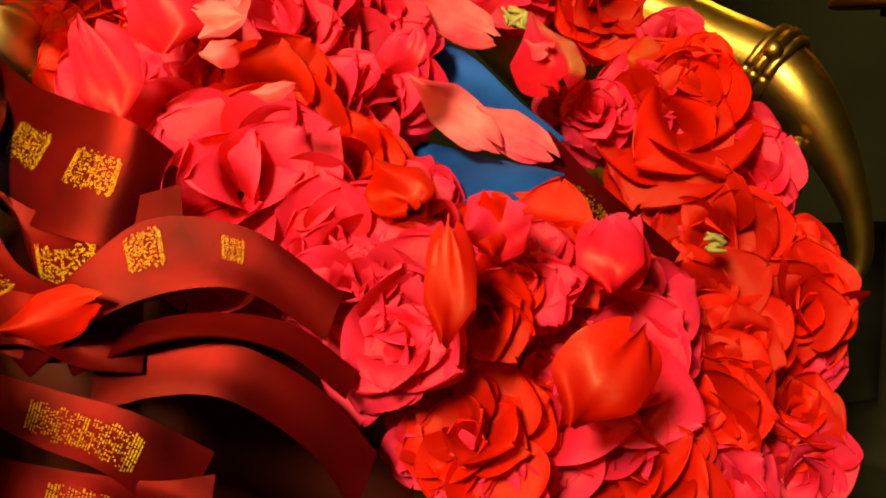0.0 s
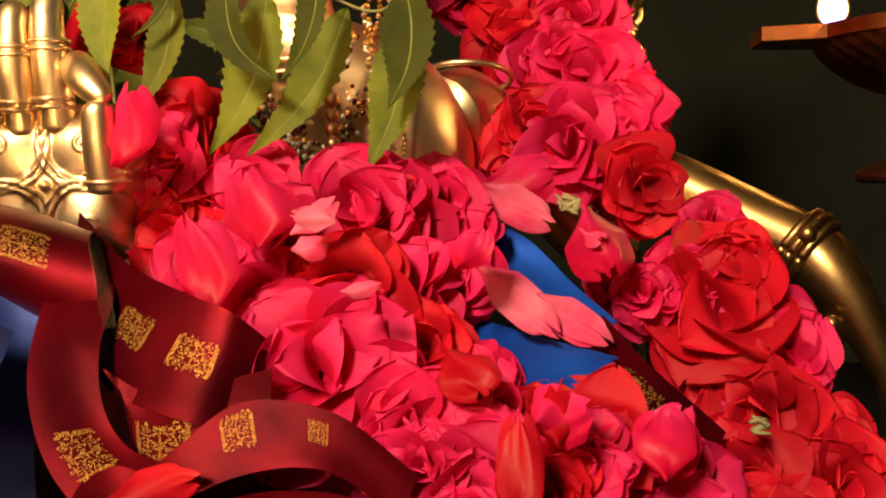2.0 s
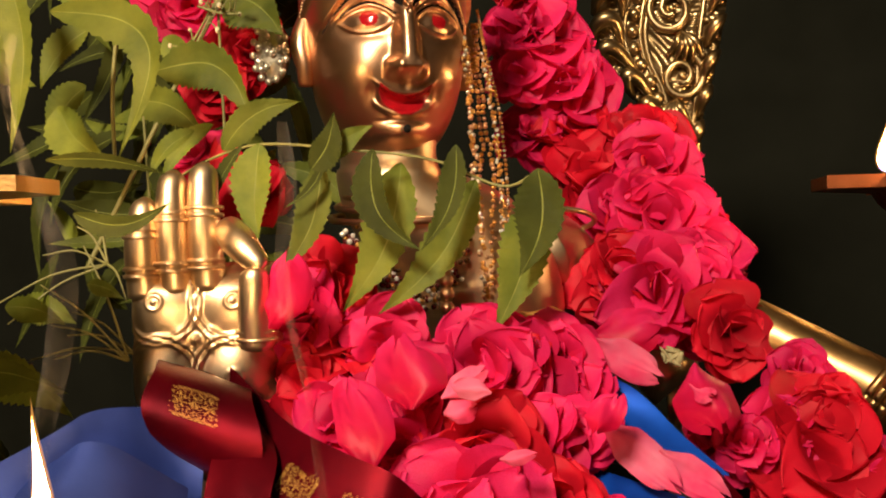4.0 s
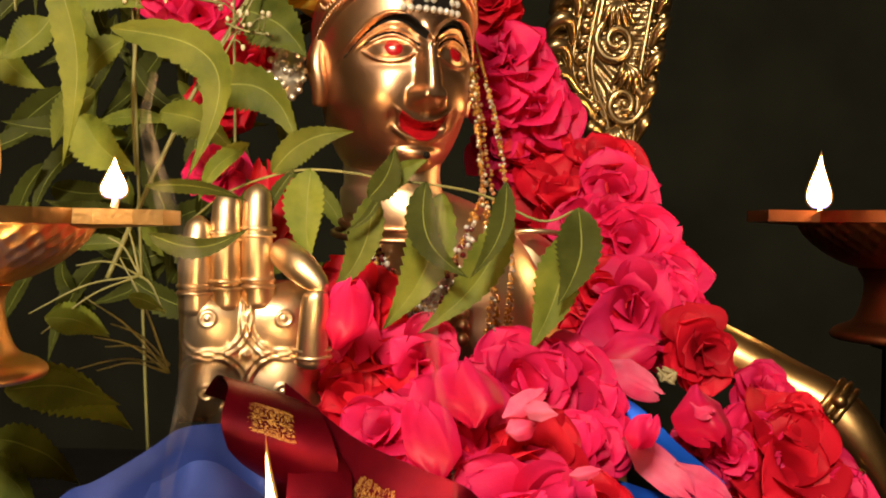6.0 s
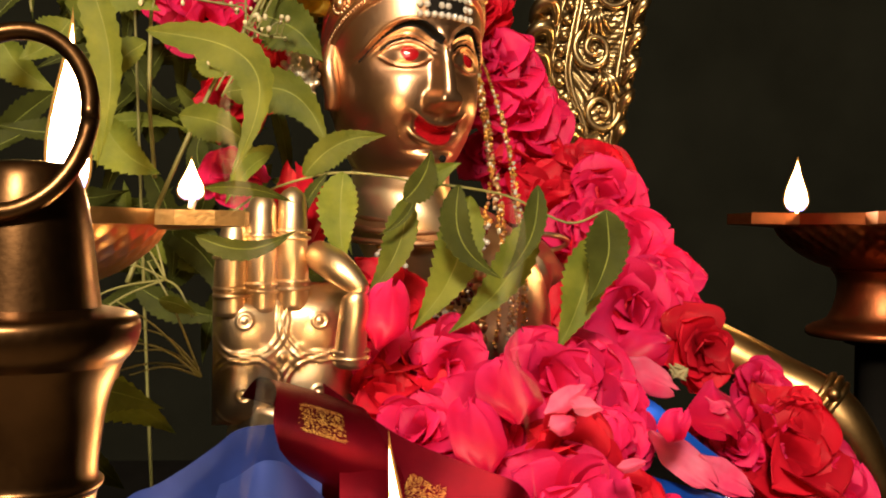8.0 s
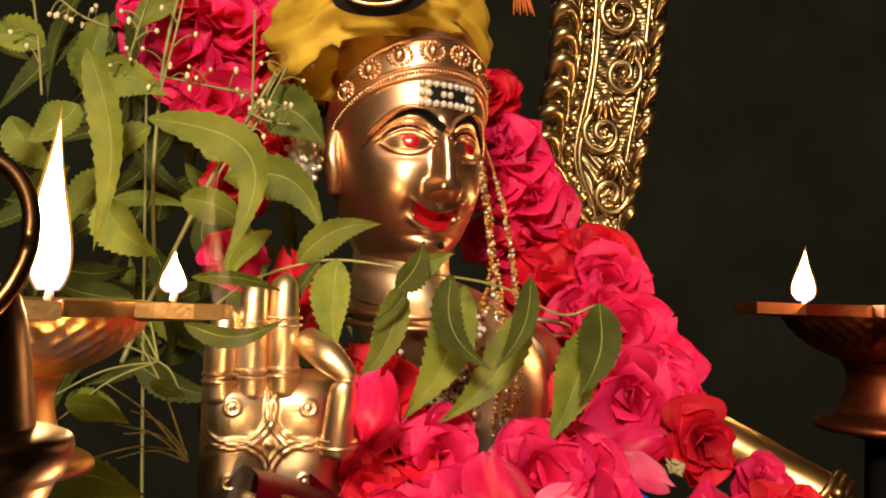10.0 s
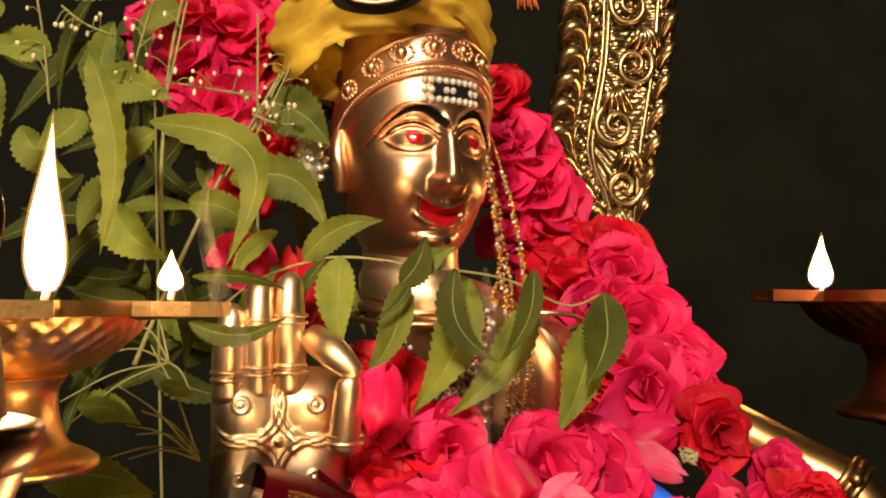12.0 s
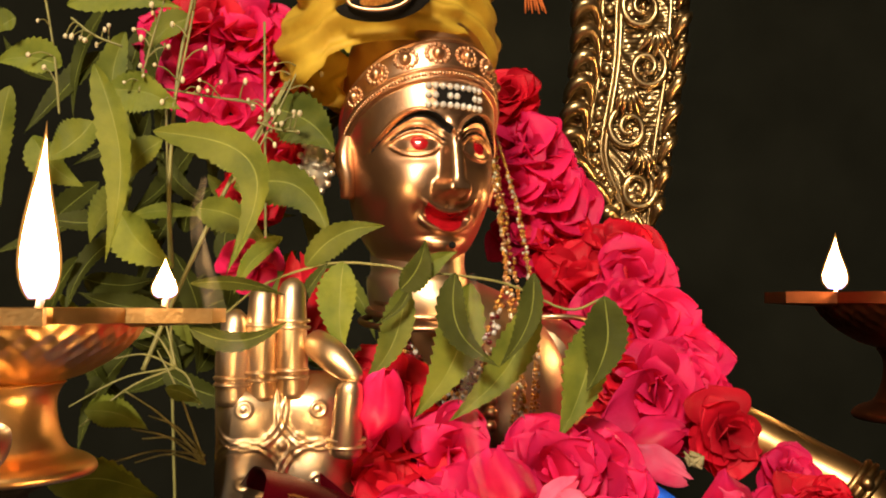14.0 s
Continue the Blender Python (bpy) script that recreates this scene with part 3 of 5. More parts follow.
rose((0.1804, -0.0320, 0.1088), 0.0259)
rose((0.1987, -0.0240, 0.1042), 0.0136)
rose((0.1866, -0.0240, 0.1256), 0.0136)
rose((0.1674, -0.0240, 0.1201), 0.0137)
rose((0.2010, -0.0370, 0.0851), 0.0152)
rose((0.1949, -0.0290, 0.0940), 0.0093)
rose((0.2035, -0.0290, 0.0707), 0.0093)
rose((0.2044, -0.0290, 0.0961), 0.0093)
rose((0.1887, -0.0520, 0.0687), 0.0194)
rose((0.1763, -0.0440, 0.0638), 0.0119)
rose((0.1778, -0.0440, 0.0735), 0.0118)
rose((0.1928, -0.0440, 0.0529), 0.0102)
rose((0.2148, -0.0420, 0.0599), 0.0141)
rose((0.2170, -0.0620, 0.0422), 0.0179)
rose((0.2162, -0.0540, 0.0241), 0.0109)
rose((0.2188, -0.0540, 0.0240), 0.0109)
rose((0.2055, -0.0540, 0.0330), 0.0110)
rose((0.1824, -0.0720, 0.0489), 0.0163)
rose((-0.0005, -0.0720, 0.1565), 0.0161)
rose((-0.0140, -0.0920, 0.1333), 0.0165)
rose((-0.0376, -0.0670, 0.1711), 0.0166)
rose((0.0156, -0.0920, 0.1407), 0.0161)
rose((0.0424, -0.1320, 0.1018), 0.0250, petals=MAGENTA_PETALS)
rose((0.0438, -0.1240, 0.0821), 0.0154)
rose((0.0353, -0.1240, 0.0815), 0.0154)
rose((0.0262, -0.1240, 0.0856), 0.0155)
rose((0.0422, -0.0820, 0.1517), 0.0186)
rose((0.0534, -0.0740, 0.1540), 0.0112)
rose((0.0410, -0.0740, 0.1382), 0.0114)
rose((0.0533, -0.0740, 0.1538), 0.0112)
rose((0.0564, -0.0730, 0.1469), 0.0175)
rose((0.0603, -0.0920, 0.1239), 0.0159)
rose((0.0703, -0.0580, 0.1523), 0.0155)
rose((0.0772, -0.0630, 0.1354), 0.0150)
rose((0.0463, -0.1120, 0.1244), 0.0170)
rose((0.0889, -0.1120, 0.0940), 0.0125)
rose((0.0715, -0.1080, 0.1065), 0.0140)
rose((0.0443, -0.0930, 0.1190), 0.0147)
rose((-0.0015, -0.0930, 0.1177), 0.0147)
rose((0.0774, -0.0780, 0.1223), 0.0117)
rose((0.0204, -0.1030, 0.1108), 0.0134)
rose((0.1455, -0.0330, 0.1075), 0.0104)
rose((0.1346, -0.0280, 0.1139), 0.0097)
rose((0.0117, -0.1030, 0.1209), 0.0164)
rose((0.0330, -0.0980, 0.1200), 0.0164)
rose((0.0688, -0.1320, 0.0803), 0.0176)
rose((0.0611, -0.1240, 0.0655), 0.0109)
rose((0.0738, -0.1240, 0.0672), 0.0109)
rose((0.0741, -0.1240, 0.0674), 0.0109)
rose((0.0899, -0.1420, 0.0659), 0.0204)
rose((0.0815, -0.1340, 0.0488), 0.0126)
rose((0.0948, -0.1340, 0.0774), 0.0124)
rose((0.0771, -0.1340, 0.0517), 0.0126)
rose((0.1325, -0.1120, 0.0756), 0.0165)
rose((0.1128, -0.1130, 0.0813), 0.0110)
rose((0.1501, -0.1120, 0.0517), 0.0200)
rose((0.1504, -0.1040, 0.0640), 0.0123)
rose((0.1562, -0.1040, 0.0354), 0.0123)
rose((0.1447, -0.1040, 0.0628), 0.0123)
rose((0.1479, -0.0430, 0.1150), 0.0100)
rose((0.1291, -0.1220, 0.0297), 0.0221)
rose((0.1329, -0.1140, 0.0433), 0.0134)
rose((0.1241, -0.1140, 0.0430), 0.0135)
rose((0.1281, -0.1140, 0.0091), 0.0137)
rose((0.0766, -0.1420, 0.0725), 0.0126)
rose((0.0915, -0.1470, 0.0605), 0.0124)
rose((0.1141, -0.1370, 0.0655), 0.0126)
rose((0.1264, -0.1280, 0.0730), 0.0116)
rose((0.0994, -0.1330, 0.0748), 0.0115)
rose((0.1528, -0.1170, 0.0403), 0.0204)
rose((0.1434, -0.1090, 0.0252), 0.0126)
rose((0.1625, -0.1090, 0.0496), 0.0124)
rose((0.1387, -0.1090, 0.0322), 0.0126)
rose((0.1080, -0.1420, 0.0305), 0.0176)
rose((0.1165, -0.1340, 0.0185), 0.0109)
rose((0.1178, -0.1340, 0.0205), 0.0109)
rose((0.0934, -0.1340, 0.0242), 0.0110)
rose((0.1753, -0.1020, 0.0222), 0.0196)
rose((0.1849, -0.0940, 0.0307), 0.0119)
rose((0.1660, -0.0940, 0.0080), 0.0123)
rose((0.1655, -0.0940, 0.0291), 0.0120)
rose((0.1952, -0.0820, 0.0381), 0.0146)
rose((0.2133, -0.0720, 0.0108), 0.0134)
rose((0.1603, -0.1220, 0.0101), 0.0186)
rose((0.1477, -0.1140, 0.0105), 0.0115)
rose((0.1527, -0.1140, 0.0181), 0.0114)
rose((0.1739, -0.1140, 0.0080), 0.0114)
rose((0.1826, -0.1120, 0.0022), 0.0174)
rose((0.1890, -0.1040, -0.0139), 0.0107)
rose((0.1729, -0.1040, -0.0090), 0.0107)
rose((0.2160, -0.0780, -0.0090), 0.0138)
rose((0.1168, -0.1420, 0.0134), 0.0146)
rose((-0.1212, 0.0420, 0.3849), 0.0246)
rose((-0.1481, 0.0320, 0.3589), 0.0206)
rose((-0.1270, 0.0270, 0.3348), 0.0198)
rose((-0.0945, 0.0270, 0.3072), 0.0163)
rose((-0.1125, 0.0220, 0.2872), 0.0151)
rose((-0.1078, 0.0420, 0.3714), 0.0193)
rose((-0.1447, 0.0420, 0.3917), 0.0193)
rose((-0.1085, 0.0320, 0.3194), 0.0154)
rose((-0.0314, -0.0780, 0.1453), 0.0154)
rose((-0.0437, -0.0730, 0.1562), 0.0130)
rose((-0.0698, -0.0280, 0.2283), 0.0136)
rose((-0.1087, -0.0080, 0.2492), 0.0126)
rose((-0.1786, 0.1020, 0.3947), 0.0203)
rose((-0.0167, -0.0670, 0.1604), 0.0200)
rose((-0.0032, -0.0590, 0.1550), 0.0123)
rose((-0.0230, -0.0590, 0.1464), 0.0123)
rose((-0.0127, -0.0590, 0.1456), 0.0123)
rose((-0.0304, -0.0580, 0.1828), 0.0179)
rose((-0.0256, -0.0480, 0.1657), 0.0182)

# ---- leaves ----
def leaf_mesh(a, b, width, bend, mat, fold=0.25, sag=0.0, lean=(0, -1, 0), seed=0):
    """A narrow toothed leaf from a to b, bowed sideways by bend and backwards by sag."""
    a, b = np.array(a, float), np.array(b, float)
    d = b - a
    length = np.linalg.norm(d)
    d = d / length
    n = np.array(lean, float)
    n = n - d * (n @ d)
    n = n / np.linalg.norm(n)
    s = np.cross(d, n)
    rnd = random.Random(seed)
    n_len, cols = 57, (-1, -0.55, -0.03, 0.03, 0.55, 1)
    tw = rnd.uniform(-0.25, 0.25)

    def f(t, q):
        c = cols[round(q * 5)]
        prof = (math.sin(math.pi * t ** 0.74) ** 1.0) * (1 - 0.30 * t) * 1.12
        tooth = 1 + 0.20 * (0.5 - (t * 14) % 1.0) if abs(c) == 1 else 1.0
        asym = 1.15 if c > 0 else 0.85
        mid = a + d * length * t + s * bend * math.sin(math.pi * t) * length - n * sag * length * math.sin(math.pi * t * 0.9)
        slope = bend * math.pi * math.cos(math.pi * t)
        side = (s - d * slope) / math.sqrt(1 + slope * slope)
        nn = n * math.cos(tw * t) + side * math.sin(tw * t)
        w = 0.44 * width * prof * tooth * asym * c
        return tuple(mid + side * w + nn * (abs(c) * fold * 0.5 * width * prof + 0.02 * width * math.sin(14 * t + c * 3 + seed)))

    v, g = grid(n_len, 6, f)
    return make_mesh("leaf", v, g, [mat, VEIN], True, [1 if k % 5 == 2 else 0 for k in range(len(g))])


base = thing("neem_sprig", (0, 0, 0), "fresh green neem sprig hanging before the chest", "leaves")
part("leaf", leaf_mesh((-0.0490, -0.0800, 0.2440), (-0.0480, -0.0880, 0.2020), 0.0194, 0.04, LEAF, seed=63), base)
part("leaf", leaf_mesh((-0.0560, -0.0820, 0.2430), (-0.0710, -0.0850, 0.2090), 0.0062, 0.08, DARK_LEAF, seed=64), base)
part("leaf", leaf_mesh((-0.0820, -0.0700, 0.2520), (-0.0960, -0.0850, 0.2310), 0.0090, 0.1, LEAF, seed=65), base)
part("leaf", leaf_mesh((-0.0210, -0.0860, 0.2340), (-0.0390, -0.0880, 0.1890), 0.0160, -0.1, LEAF, seed=66), base)
part("leaf", leaf_mesh((0.0080, -0.0680, 0.2350), (-0.0180, -0.0700, 0.1730), 0.0244, -0.1, LEAF, seed=67), base)
part("leaf", leaf_mesh((0.0390, -0.0660, 0.2270), (-0.0020, -0.0730, 0.1720), 0.0200, -0.1, LEAF, seed=68), base)
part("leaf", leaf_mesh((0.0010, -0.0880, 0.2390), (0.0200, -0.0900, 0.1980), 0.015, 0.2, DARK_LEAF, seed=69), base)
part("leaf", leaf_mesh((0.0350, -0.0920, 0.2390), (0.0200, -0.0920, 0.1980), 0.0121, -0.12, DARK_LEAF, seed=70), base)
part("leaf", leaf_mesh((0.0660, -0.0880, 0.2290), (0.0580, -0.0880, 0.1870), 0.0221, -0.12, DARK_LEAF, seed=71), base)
part("leaf", leaf_mesh((0.0640, -0.0740, 0.2180), (0.0470, -0.0780, 0.1650), 0.0228, -0.06, LEAF, seed=72), base)
part("leaf", leaf_mesh((-0.0670, -0.0760, 0.2420), (-0.0300, -0.0820, 0.2600), 0.0151, -0.14, LEAF, seed=73), base)
part("leaf", leaf_mesh((-0.0230, -0.0940, 0.2310), (-0.0120, -0.0980, 0.2530), 0.0139, 0.1, DARK_LEAF, seed=74), base)
part("leaf", leaf_mesh((-0.0170, -0.0940, 0.2350), (-0.0340, -0.0960, 0.2160), 0.0042, -0.12, DARK_LEAF, seed=75), base)
part("leaf", leaf_mesh((-0.0170, -0.0900, 0.2350), (0.0020, -0.0900, 0.2480), 0.0104, -0.1, LEAF, seed=76), base)
part("stem", make_mesh("stem", *tube([(-0.1080, -0.0600, 0.2190, 0.0006), (-0.0860, -0.0700, 0.2340, 0.0006), (-0.0560, -0.0780, 0.2430, 0.0006), (-0.0300, -0.0840, 0.2420, 0.0006), (-0.0170, -0.0880, 0.2390, 0.0006), (0.0000, -0.0860, 0.2380, 0.0006), (0.0250, -0.0800, 0.2340, 0.0006), (0.0510, -0.0780, 0.2230, 0.0006), (0.0660, -0.0840, 0.2280, 0.0006)], 40, 8), STEM), base)
base = thing("neem_branch", (0, 0, 0), "leafy green neem branch with pale buds", "leaves")
part("leaf", leaf_mesh((-0.1300, -0.1000, 0.2990), (-0.0940, -0.1140, 0.2360), 0.0196, -0.42, LEAF, seed=154), base)
part("leaf", leaf_mesh((-0.1600, -0.0900, 0.3310), (-0.1490, -0.1000, 0.2420), 0.0159, -0.1, LEAF, seed=155), base)
part("leaf", leaf_mesh((-0.2020, -0.0200, 0.3800), (-0.1410, -0.0200, 0.3780), 0.0171, -0.1, LEAF, seed=156), base)
part("leaf", leaf_mesh((-0.0970, 0.0000, 0.3300), (-0.0620, -0.0100, 0.3040), 0.0320, -0.12, LEAF, seed=157), base)
part("leaf", leaf_mesh((-0.1040, -0.0600, 0.2800), (-0.0560, -0.0700, 0.2540), 0.0236, -0.26, LEAF, seed=158), base)
part("leaf", leaf_mesh((-0.1300, -0.0300, 0.2730), (-0.0910, -0.0400, 0.2530), 0.0196, -0.12, LEAF, seed=159), base)
part("leaf", leaf_mesh((-0.1640, -0.0400, 0.2700), (-0.1340, -0.0500, 0.2430), 0.0239, 0.1, LEAF, seed=160), base)
part("leaf", leaf_mesh((-0.1410, -0.0500, 0.3040), (-0.1600, -0.0600, 0.2750), 0.0161, 0.1, LEAF, seed=161), base)
part("leaf", leaf_mesh((-0.1990, -0.0300, 0.3450), (-0.2340, -0.0300, 0.3470), 0.0203, 0.1, LEAF, seed=162), base)
part("leaf", leaf_mesh((-0.1800, -0.0200, 0.3350), (-0.1410, -0.0200, 0.3250), 0.0236, -0.1, LEAF, seed=163), base)
part("leaf", leaf_mesh((-0.2110, -0.0600, 0.3280), (-0.2090, -0.0700, 0.2690), 0.0196, 0.06, LEAF, seed=164), base)
part("leaf", leaf_mesh((-0.1750, -0.0500, 0.3130), (-0.1950, -0.0600, 0.2920), 0.0201, -0.08, LEAF, seed=165), base)
part("leaf", leaf_mesh((-0.0960, -0.1600, 0.2320), (-0.0660, -0.1300, 0.2280), 0.0061, -0.06, DARK_LEAF, seed=166), base)
part("leaf", leaf_mesh((-0.1040, -0.1300, 0.2150), (-0.0650, -0.1300, 0.2180), 0.0094, 0.16, DARK_LEAF, seed=167), base)
part("leaf", leaf_mesh((-0.1630, -0.1200, 0.1520), (-0.1170, -0.1200, 0.1470), 0.0186, -0.1, LEAF, seed=168), base)
part("leaf", leaf_mesh((-0.1600, -0.0900, 0.1780), (-0.1320, -0.0900, 0.1700), 0.0128, -0.1, LEAF, seed=169), base)
part("leaf", leaf_mesh((-0.1280, -0.0800, 0.1870), (-0.1110, -0.0800, 0.1800), 0.0081, -0.08, LEAF, seed=170), base)
part("leaf", leaf_mesh((-0.1240, -0.0100, 0.3070), (-0.1050, -0.0100, 0.2980), 0.0146, 0.1, LEAF, seed=171), base)
part("leaf", leaf_mesh((-0.2220, -0.0100, 0.3130), (-0.1940, -0.0100, 0.2860), 0.0200, 0.1, LEAF, seed=172), base)
part("leaf", leaf_mesh((-0.1480, 0.0200, 0.3860), (-0.1730, 0.0200, 0.3660), 0.0170, 0.1, LEAF, seed=173), base)
part("leaf", leaf_mesh((-0.1720, 0.0000, 0.2870), (-0.1940, 0.0000, 0.2570), 0.0186, 0.1, LEAF, seed=174), base)
part("leaf", leaf_mesh((-0.0820, -0.0500, 0.2570), (-0.1030, -0.0600, 0.2290), 0.0100, 0.1, LEAF, seed=175), base)
part("leaf", leaf_mesh((-0.2190, -0.0400, 0.3670), (-0.2280, -0.0400, 0.3590), 0.0137, 0.1, LEAF, seed=176), base)
part("leaf", leaf_mesh((-0.1640, -0.1100, 0.1550), (-0.1120, -0.1200, 0.1370), 0.0226, -0.1, LEAF, seed=190), base)
part("leaf", leaf_mesh((-0.1670, -0.1200, 0.1330), (-0.1290, -0.1300, 0.1180), 0.0226, -0.1, LEAF, seed=191), base)
part("leaf", leaf_mesh((-0.1710, -0.1200, 0.1250), (-0.1450, -0.1300, 0.1050), 0.0198, -0.08, LEAF, seed=192), base)
part("leaf", leaf_mesh((-0.1660, -0.0700, 0.1780), (-0.1390, -0.0700, 0.1690), 0.0160, -0.1, LEAF, seed=193), base)
part("leaf", leaf_mesh((-0.1500, -0.1000, 0.1450), (-0.1260, -0.1000, 0.1430), 0.0101, -0.1, LEAF, seed=194), base)
part("stem", make_mesh("stem", *tube([(*(-0.0827, 0.0200, 0.3689), 0.0012), (*(-0.0981, 0.0100, 0.3345), 0.0012), (*(-0.1201, 0.0000, 0.2893), 0.0012), (*(-0.1408, -0.0200, 0.2312), 0.0012), (*(-0.1511, -0.0400, 0.1922), 0.0012)], 30, 8), STEM), base)
part("stem", make_mesh("stem", *tube([(*(-0.1401, 0.0000, 0.3979), 0.001), (*(-0.1486, 0.0000, 0.3510), 0.001), (*(-0.1462, -0.0200, 0.2868), 0.001), (*(-0.1410, -0.0300, 0.2425), 0.001)], 30, 8), STEM), base)
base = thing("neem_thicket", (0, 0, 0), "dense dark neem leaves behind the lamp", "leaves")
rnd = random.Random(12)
# Two in three take the dark leaf colour, painting in shade among back leaves.
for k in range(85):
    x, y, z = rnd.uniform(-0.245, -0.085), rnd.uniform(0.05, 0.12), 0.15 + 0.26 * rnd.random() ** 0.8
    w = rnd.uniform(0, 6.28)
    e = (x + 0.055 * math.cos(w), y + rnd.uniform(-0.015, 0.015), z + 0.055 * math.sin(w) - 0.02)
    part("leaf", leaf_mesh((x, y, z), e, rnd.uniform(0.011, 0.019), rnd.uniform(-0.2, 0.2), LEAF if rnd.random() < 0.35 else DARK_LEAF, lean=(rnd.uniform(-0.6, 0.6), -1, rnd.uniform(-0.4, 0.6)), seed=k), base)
for k in range(2):
    x, y = rnd.uniform(-0.23, -0.09), rnd.uniform(0.0, 0.09)
    part("stem", make_mesh("stem", *tube([(x, y, TABLE, 0.0012), (x + rnd.uniform(-0.02, 0.02), y, 0.12, 0.001), (x + rnd.uniform(-0.04, 0.04), y - 0.01, 0.38, 0.0007)], 20, 6), STEM), base)



# ---- ribbons and cloths ----
def strip_mesh(name, rows, mat, n=60, m=9, wave=0.0, seed=0, zigzag=0.0, back=None, thick=0.0006):
    """A band of cloth along rows of (x, y, z, wx, wy, wz): its middle line and half its width."""
    q = spline(rows, n)
    rnd = random.Random(seed)
    ph = rnd.uniform(0, 6)

    def surf(lift):
        def f(s, t):
            i = round(s * (n - 1))
            a, w = Vector(q[i, :3]), Vector(q[i, 3:6])
            d = Vector(q[min(i + 1, n - 1), :3] - q[max(i - 1, 0), :3]).normalized()
            nn = d.cross(w).normalized()
            c = (t - 0.5) * 2
            bulge = wave * w.length * (math.sin(3 * c + 5 * s + ph) * 0.5 + 0.5 * math.sin(9 * s + 2 * c + ph * 2))
            end = zigzag * w.length * (abs((c * 6) % 2 - 1) - 0.5) * (s ** 8)
            return tuple(a + w * c + nn * (bulge + lift) + d * end)
        return f

    v1, f1 = grid(n, m, surf(0.0))
    v2, f2 = grid(n, m, surf(thick))
    slots = [0] * len(f1) + [1] * len(f2)
    me = make_mesh(name, *join((v1, f1), (v2, [tuple(reversed(f)) for f in f2])), [mat, back or mat], True, slots)
    return me, surf


def zari_mesh(surf, s0, s1, t0, t1, rows, cols, seed, side=-1.0, n=60):
    """Gold threads on a stretch of a band: short raised stitches that form two lines and a flower between them."""
    rnd = random.Random(seed)
    verts, faces = [], []
    for i in range(rows):
        u = (i + 0.5) / rows
        for j in range(cols):
            w = (j + 0.5) / cols
            line = min(u, 1 - u) < 0.11 or abs(u - 0.5) < 0.035
            far = math.hypot((2 * u) % 1.0 - 0.5, (3 * w) % 1.0 - 0.5)
            flower = far < 0.20 or 0.31 < far < 0.46
            if min(w, 1 - w) < 0.05 * (1 + math.sin(40 * u)) or rnd.random() > (0.86 if line else 0.66 if flower else 0.10):
                continue
            o, slip = len(verts), rnd.uniform(-0.3, 0.3)
            for a, b in ((0.22, 0.05 + slip), (0.78, 0.0 + slip), (0.74, 0.95 + slip), (0.26, 0.90 + slip)):
                ss, tt = s0 + (s1 - s0) * (i + a) / rows, t0 + (t1 - t0) * (j + b) / cols
                lo = min(int(ss * (n - 1)), n - 2) / (n - 1)
                lift = -0.0004 if side < 0 else 0.0010
                p0, p1 = Vector(surf(lift)(lo, tt)), Vector(surf(lift)(lo + 1 / (n - 1), tt))
                verts.append(tuple(p0.lerp(p1, (ss - lo) * (n - 1))))
            faces.append((o, o + 1, o + 2, o + 3))
    return make_mesh("gold_motif", verts, faces, ZARI, False)


def ribbon(rows, label, mat=None, back=None, motifs=(), wave=0.15, seed=0, zigzag=0.0, name="ribbon", side=-1.0):
    base = thing(name, (0, 0, 0), label, "ribbon")
    me, surf = strip_mesh("band", rows, mat or MAROON, 60, 25, wave, seed, zigzag, back)
    part("band", me, base)
    for k, (s0, s1, t0, t1) in enumerate(motifs):
        for sd in (-1.0, 1.0):
            part("gold_motif", zari_mesh(surf, s0, s1, t0, t1, 40, 26, seed * 10 + k, sd), base, None, "woven gold thread motif")
    return base


def across(a, b):
    """Half the way between two edge points, and half the step from one to the other."""
    a, b = Vector(a), Vector(b)
    return (*((a + b) / 2), *((b - a) / 2))


# curled fold beside the raised palm
ribbon([across((-0.0765, -0.1180, 0.1203), (-0.0424, -0.1200, 0.1057)), across((-0.0703, -0.1380, 0.1325), (-0.0323, -0.1350, 0.1154)), across((-0.0725, -0.1420, 0.1462), (-0.0294, -0.1380, 0.1317)), across((-0.0726, -0.1300, 0.1578), (-0.0365, -0.1280, 0.1458)), across((-0.0812, -0.1100, 0.1586), (-0.0426, -0.1120, 0.1463)), across((-0.0900, -0.0980, 0.1482), (-0.0510, -0.0980, 0.1358))],
       "maroon satin ribbon folded over, woven with gold", None, None, ((0.40, 0.54, 0.22, 0.66),), 0.04, 3)
ribbon([across((-0.0559, -0.1000, 0.1540), (-0.0541, -0.1150, 0.1258)), across((-0.0250, -0.1250, 0.1374), (-0.0393, -0.1350, 0.1094)), across((0.0007, -0.1400, 0.1296), (-0.0172, -0.1500, 0.0980)), across((0.0204, -0.1450, 0.1229), (0.0105, -0.1550, 0.0907)), across((0.0298, -0.1300, 0.1080), (0.0274, -0.1400, 0.0804))],
       "maroon satin ribbon with gold motifs under the roses", None, None, ((0.34, 0.48, 0.30, 0.62), (0.58, 0.74, 0.30, 0.62)), 0.06, 4)
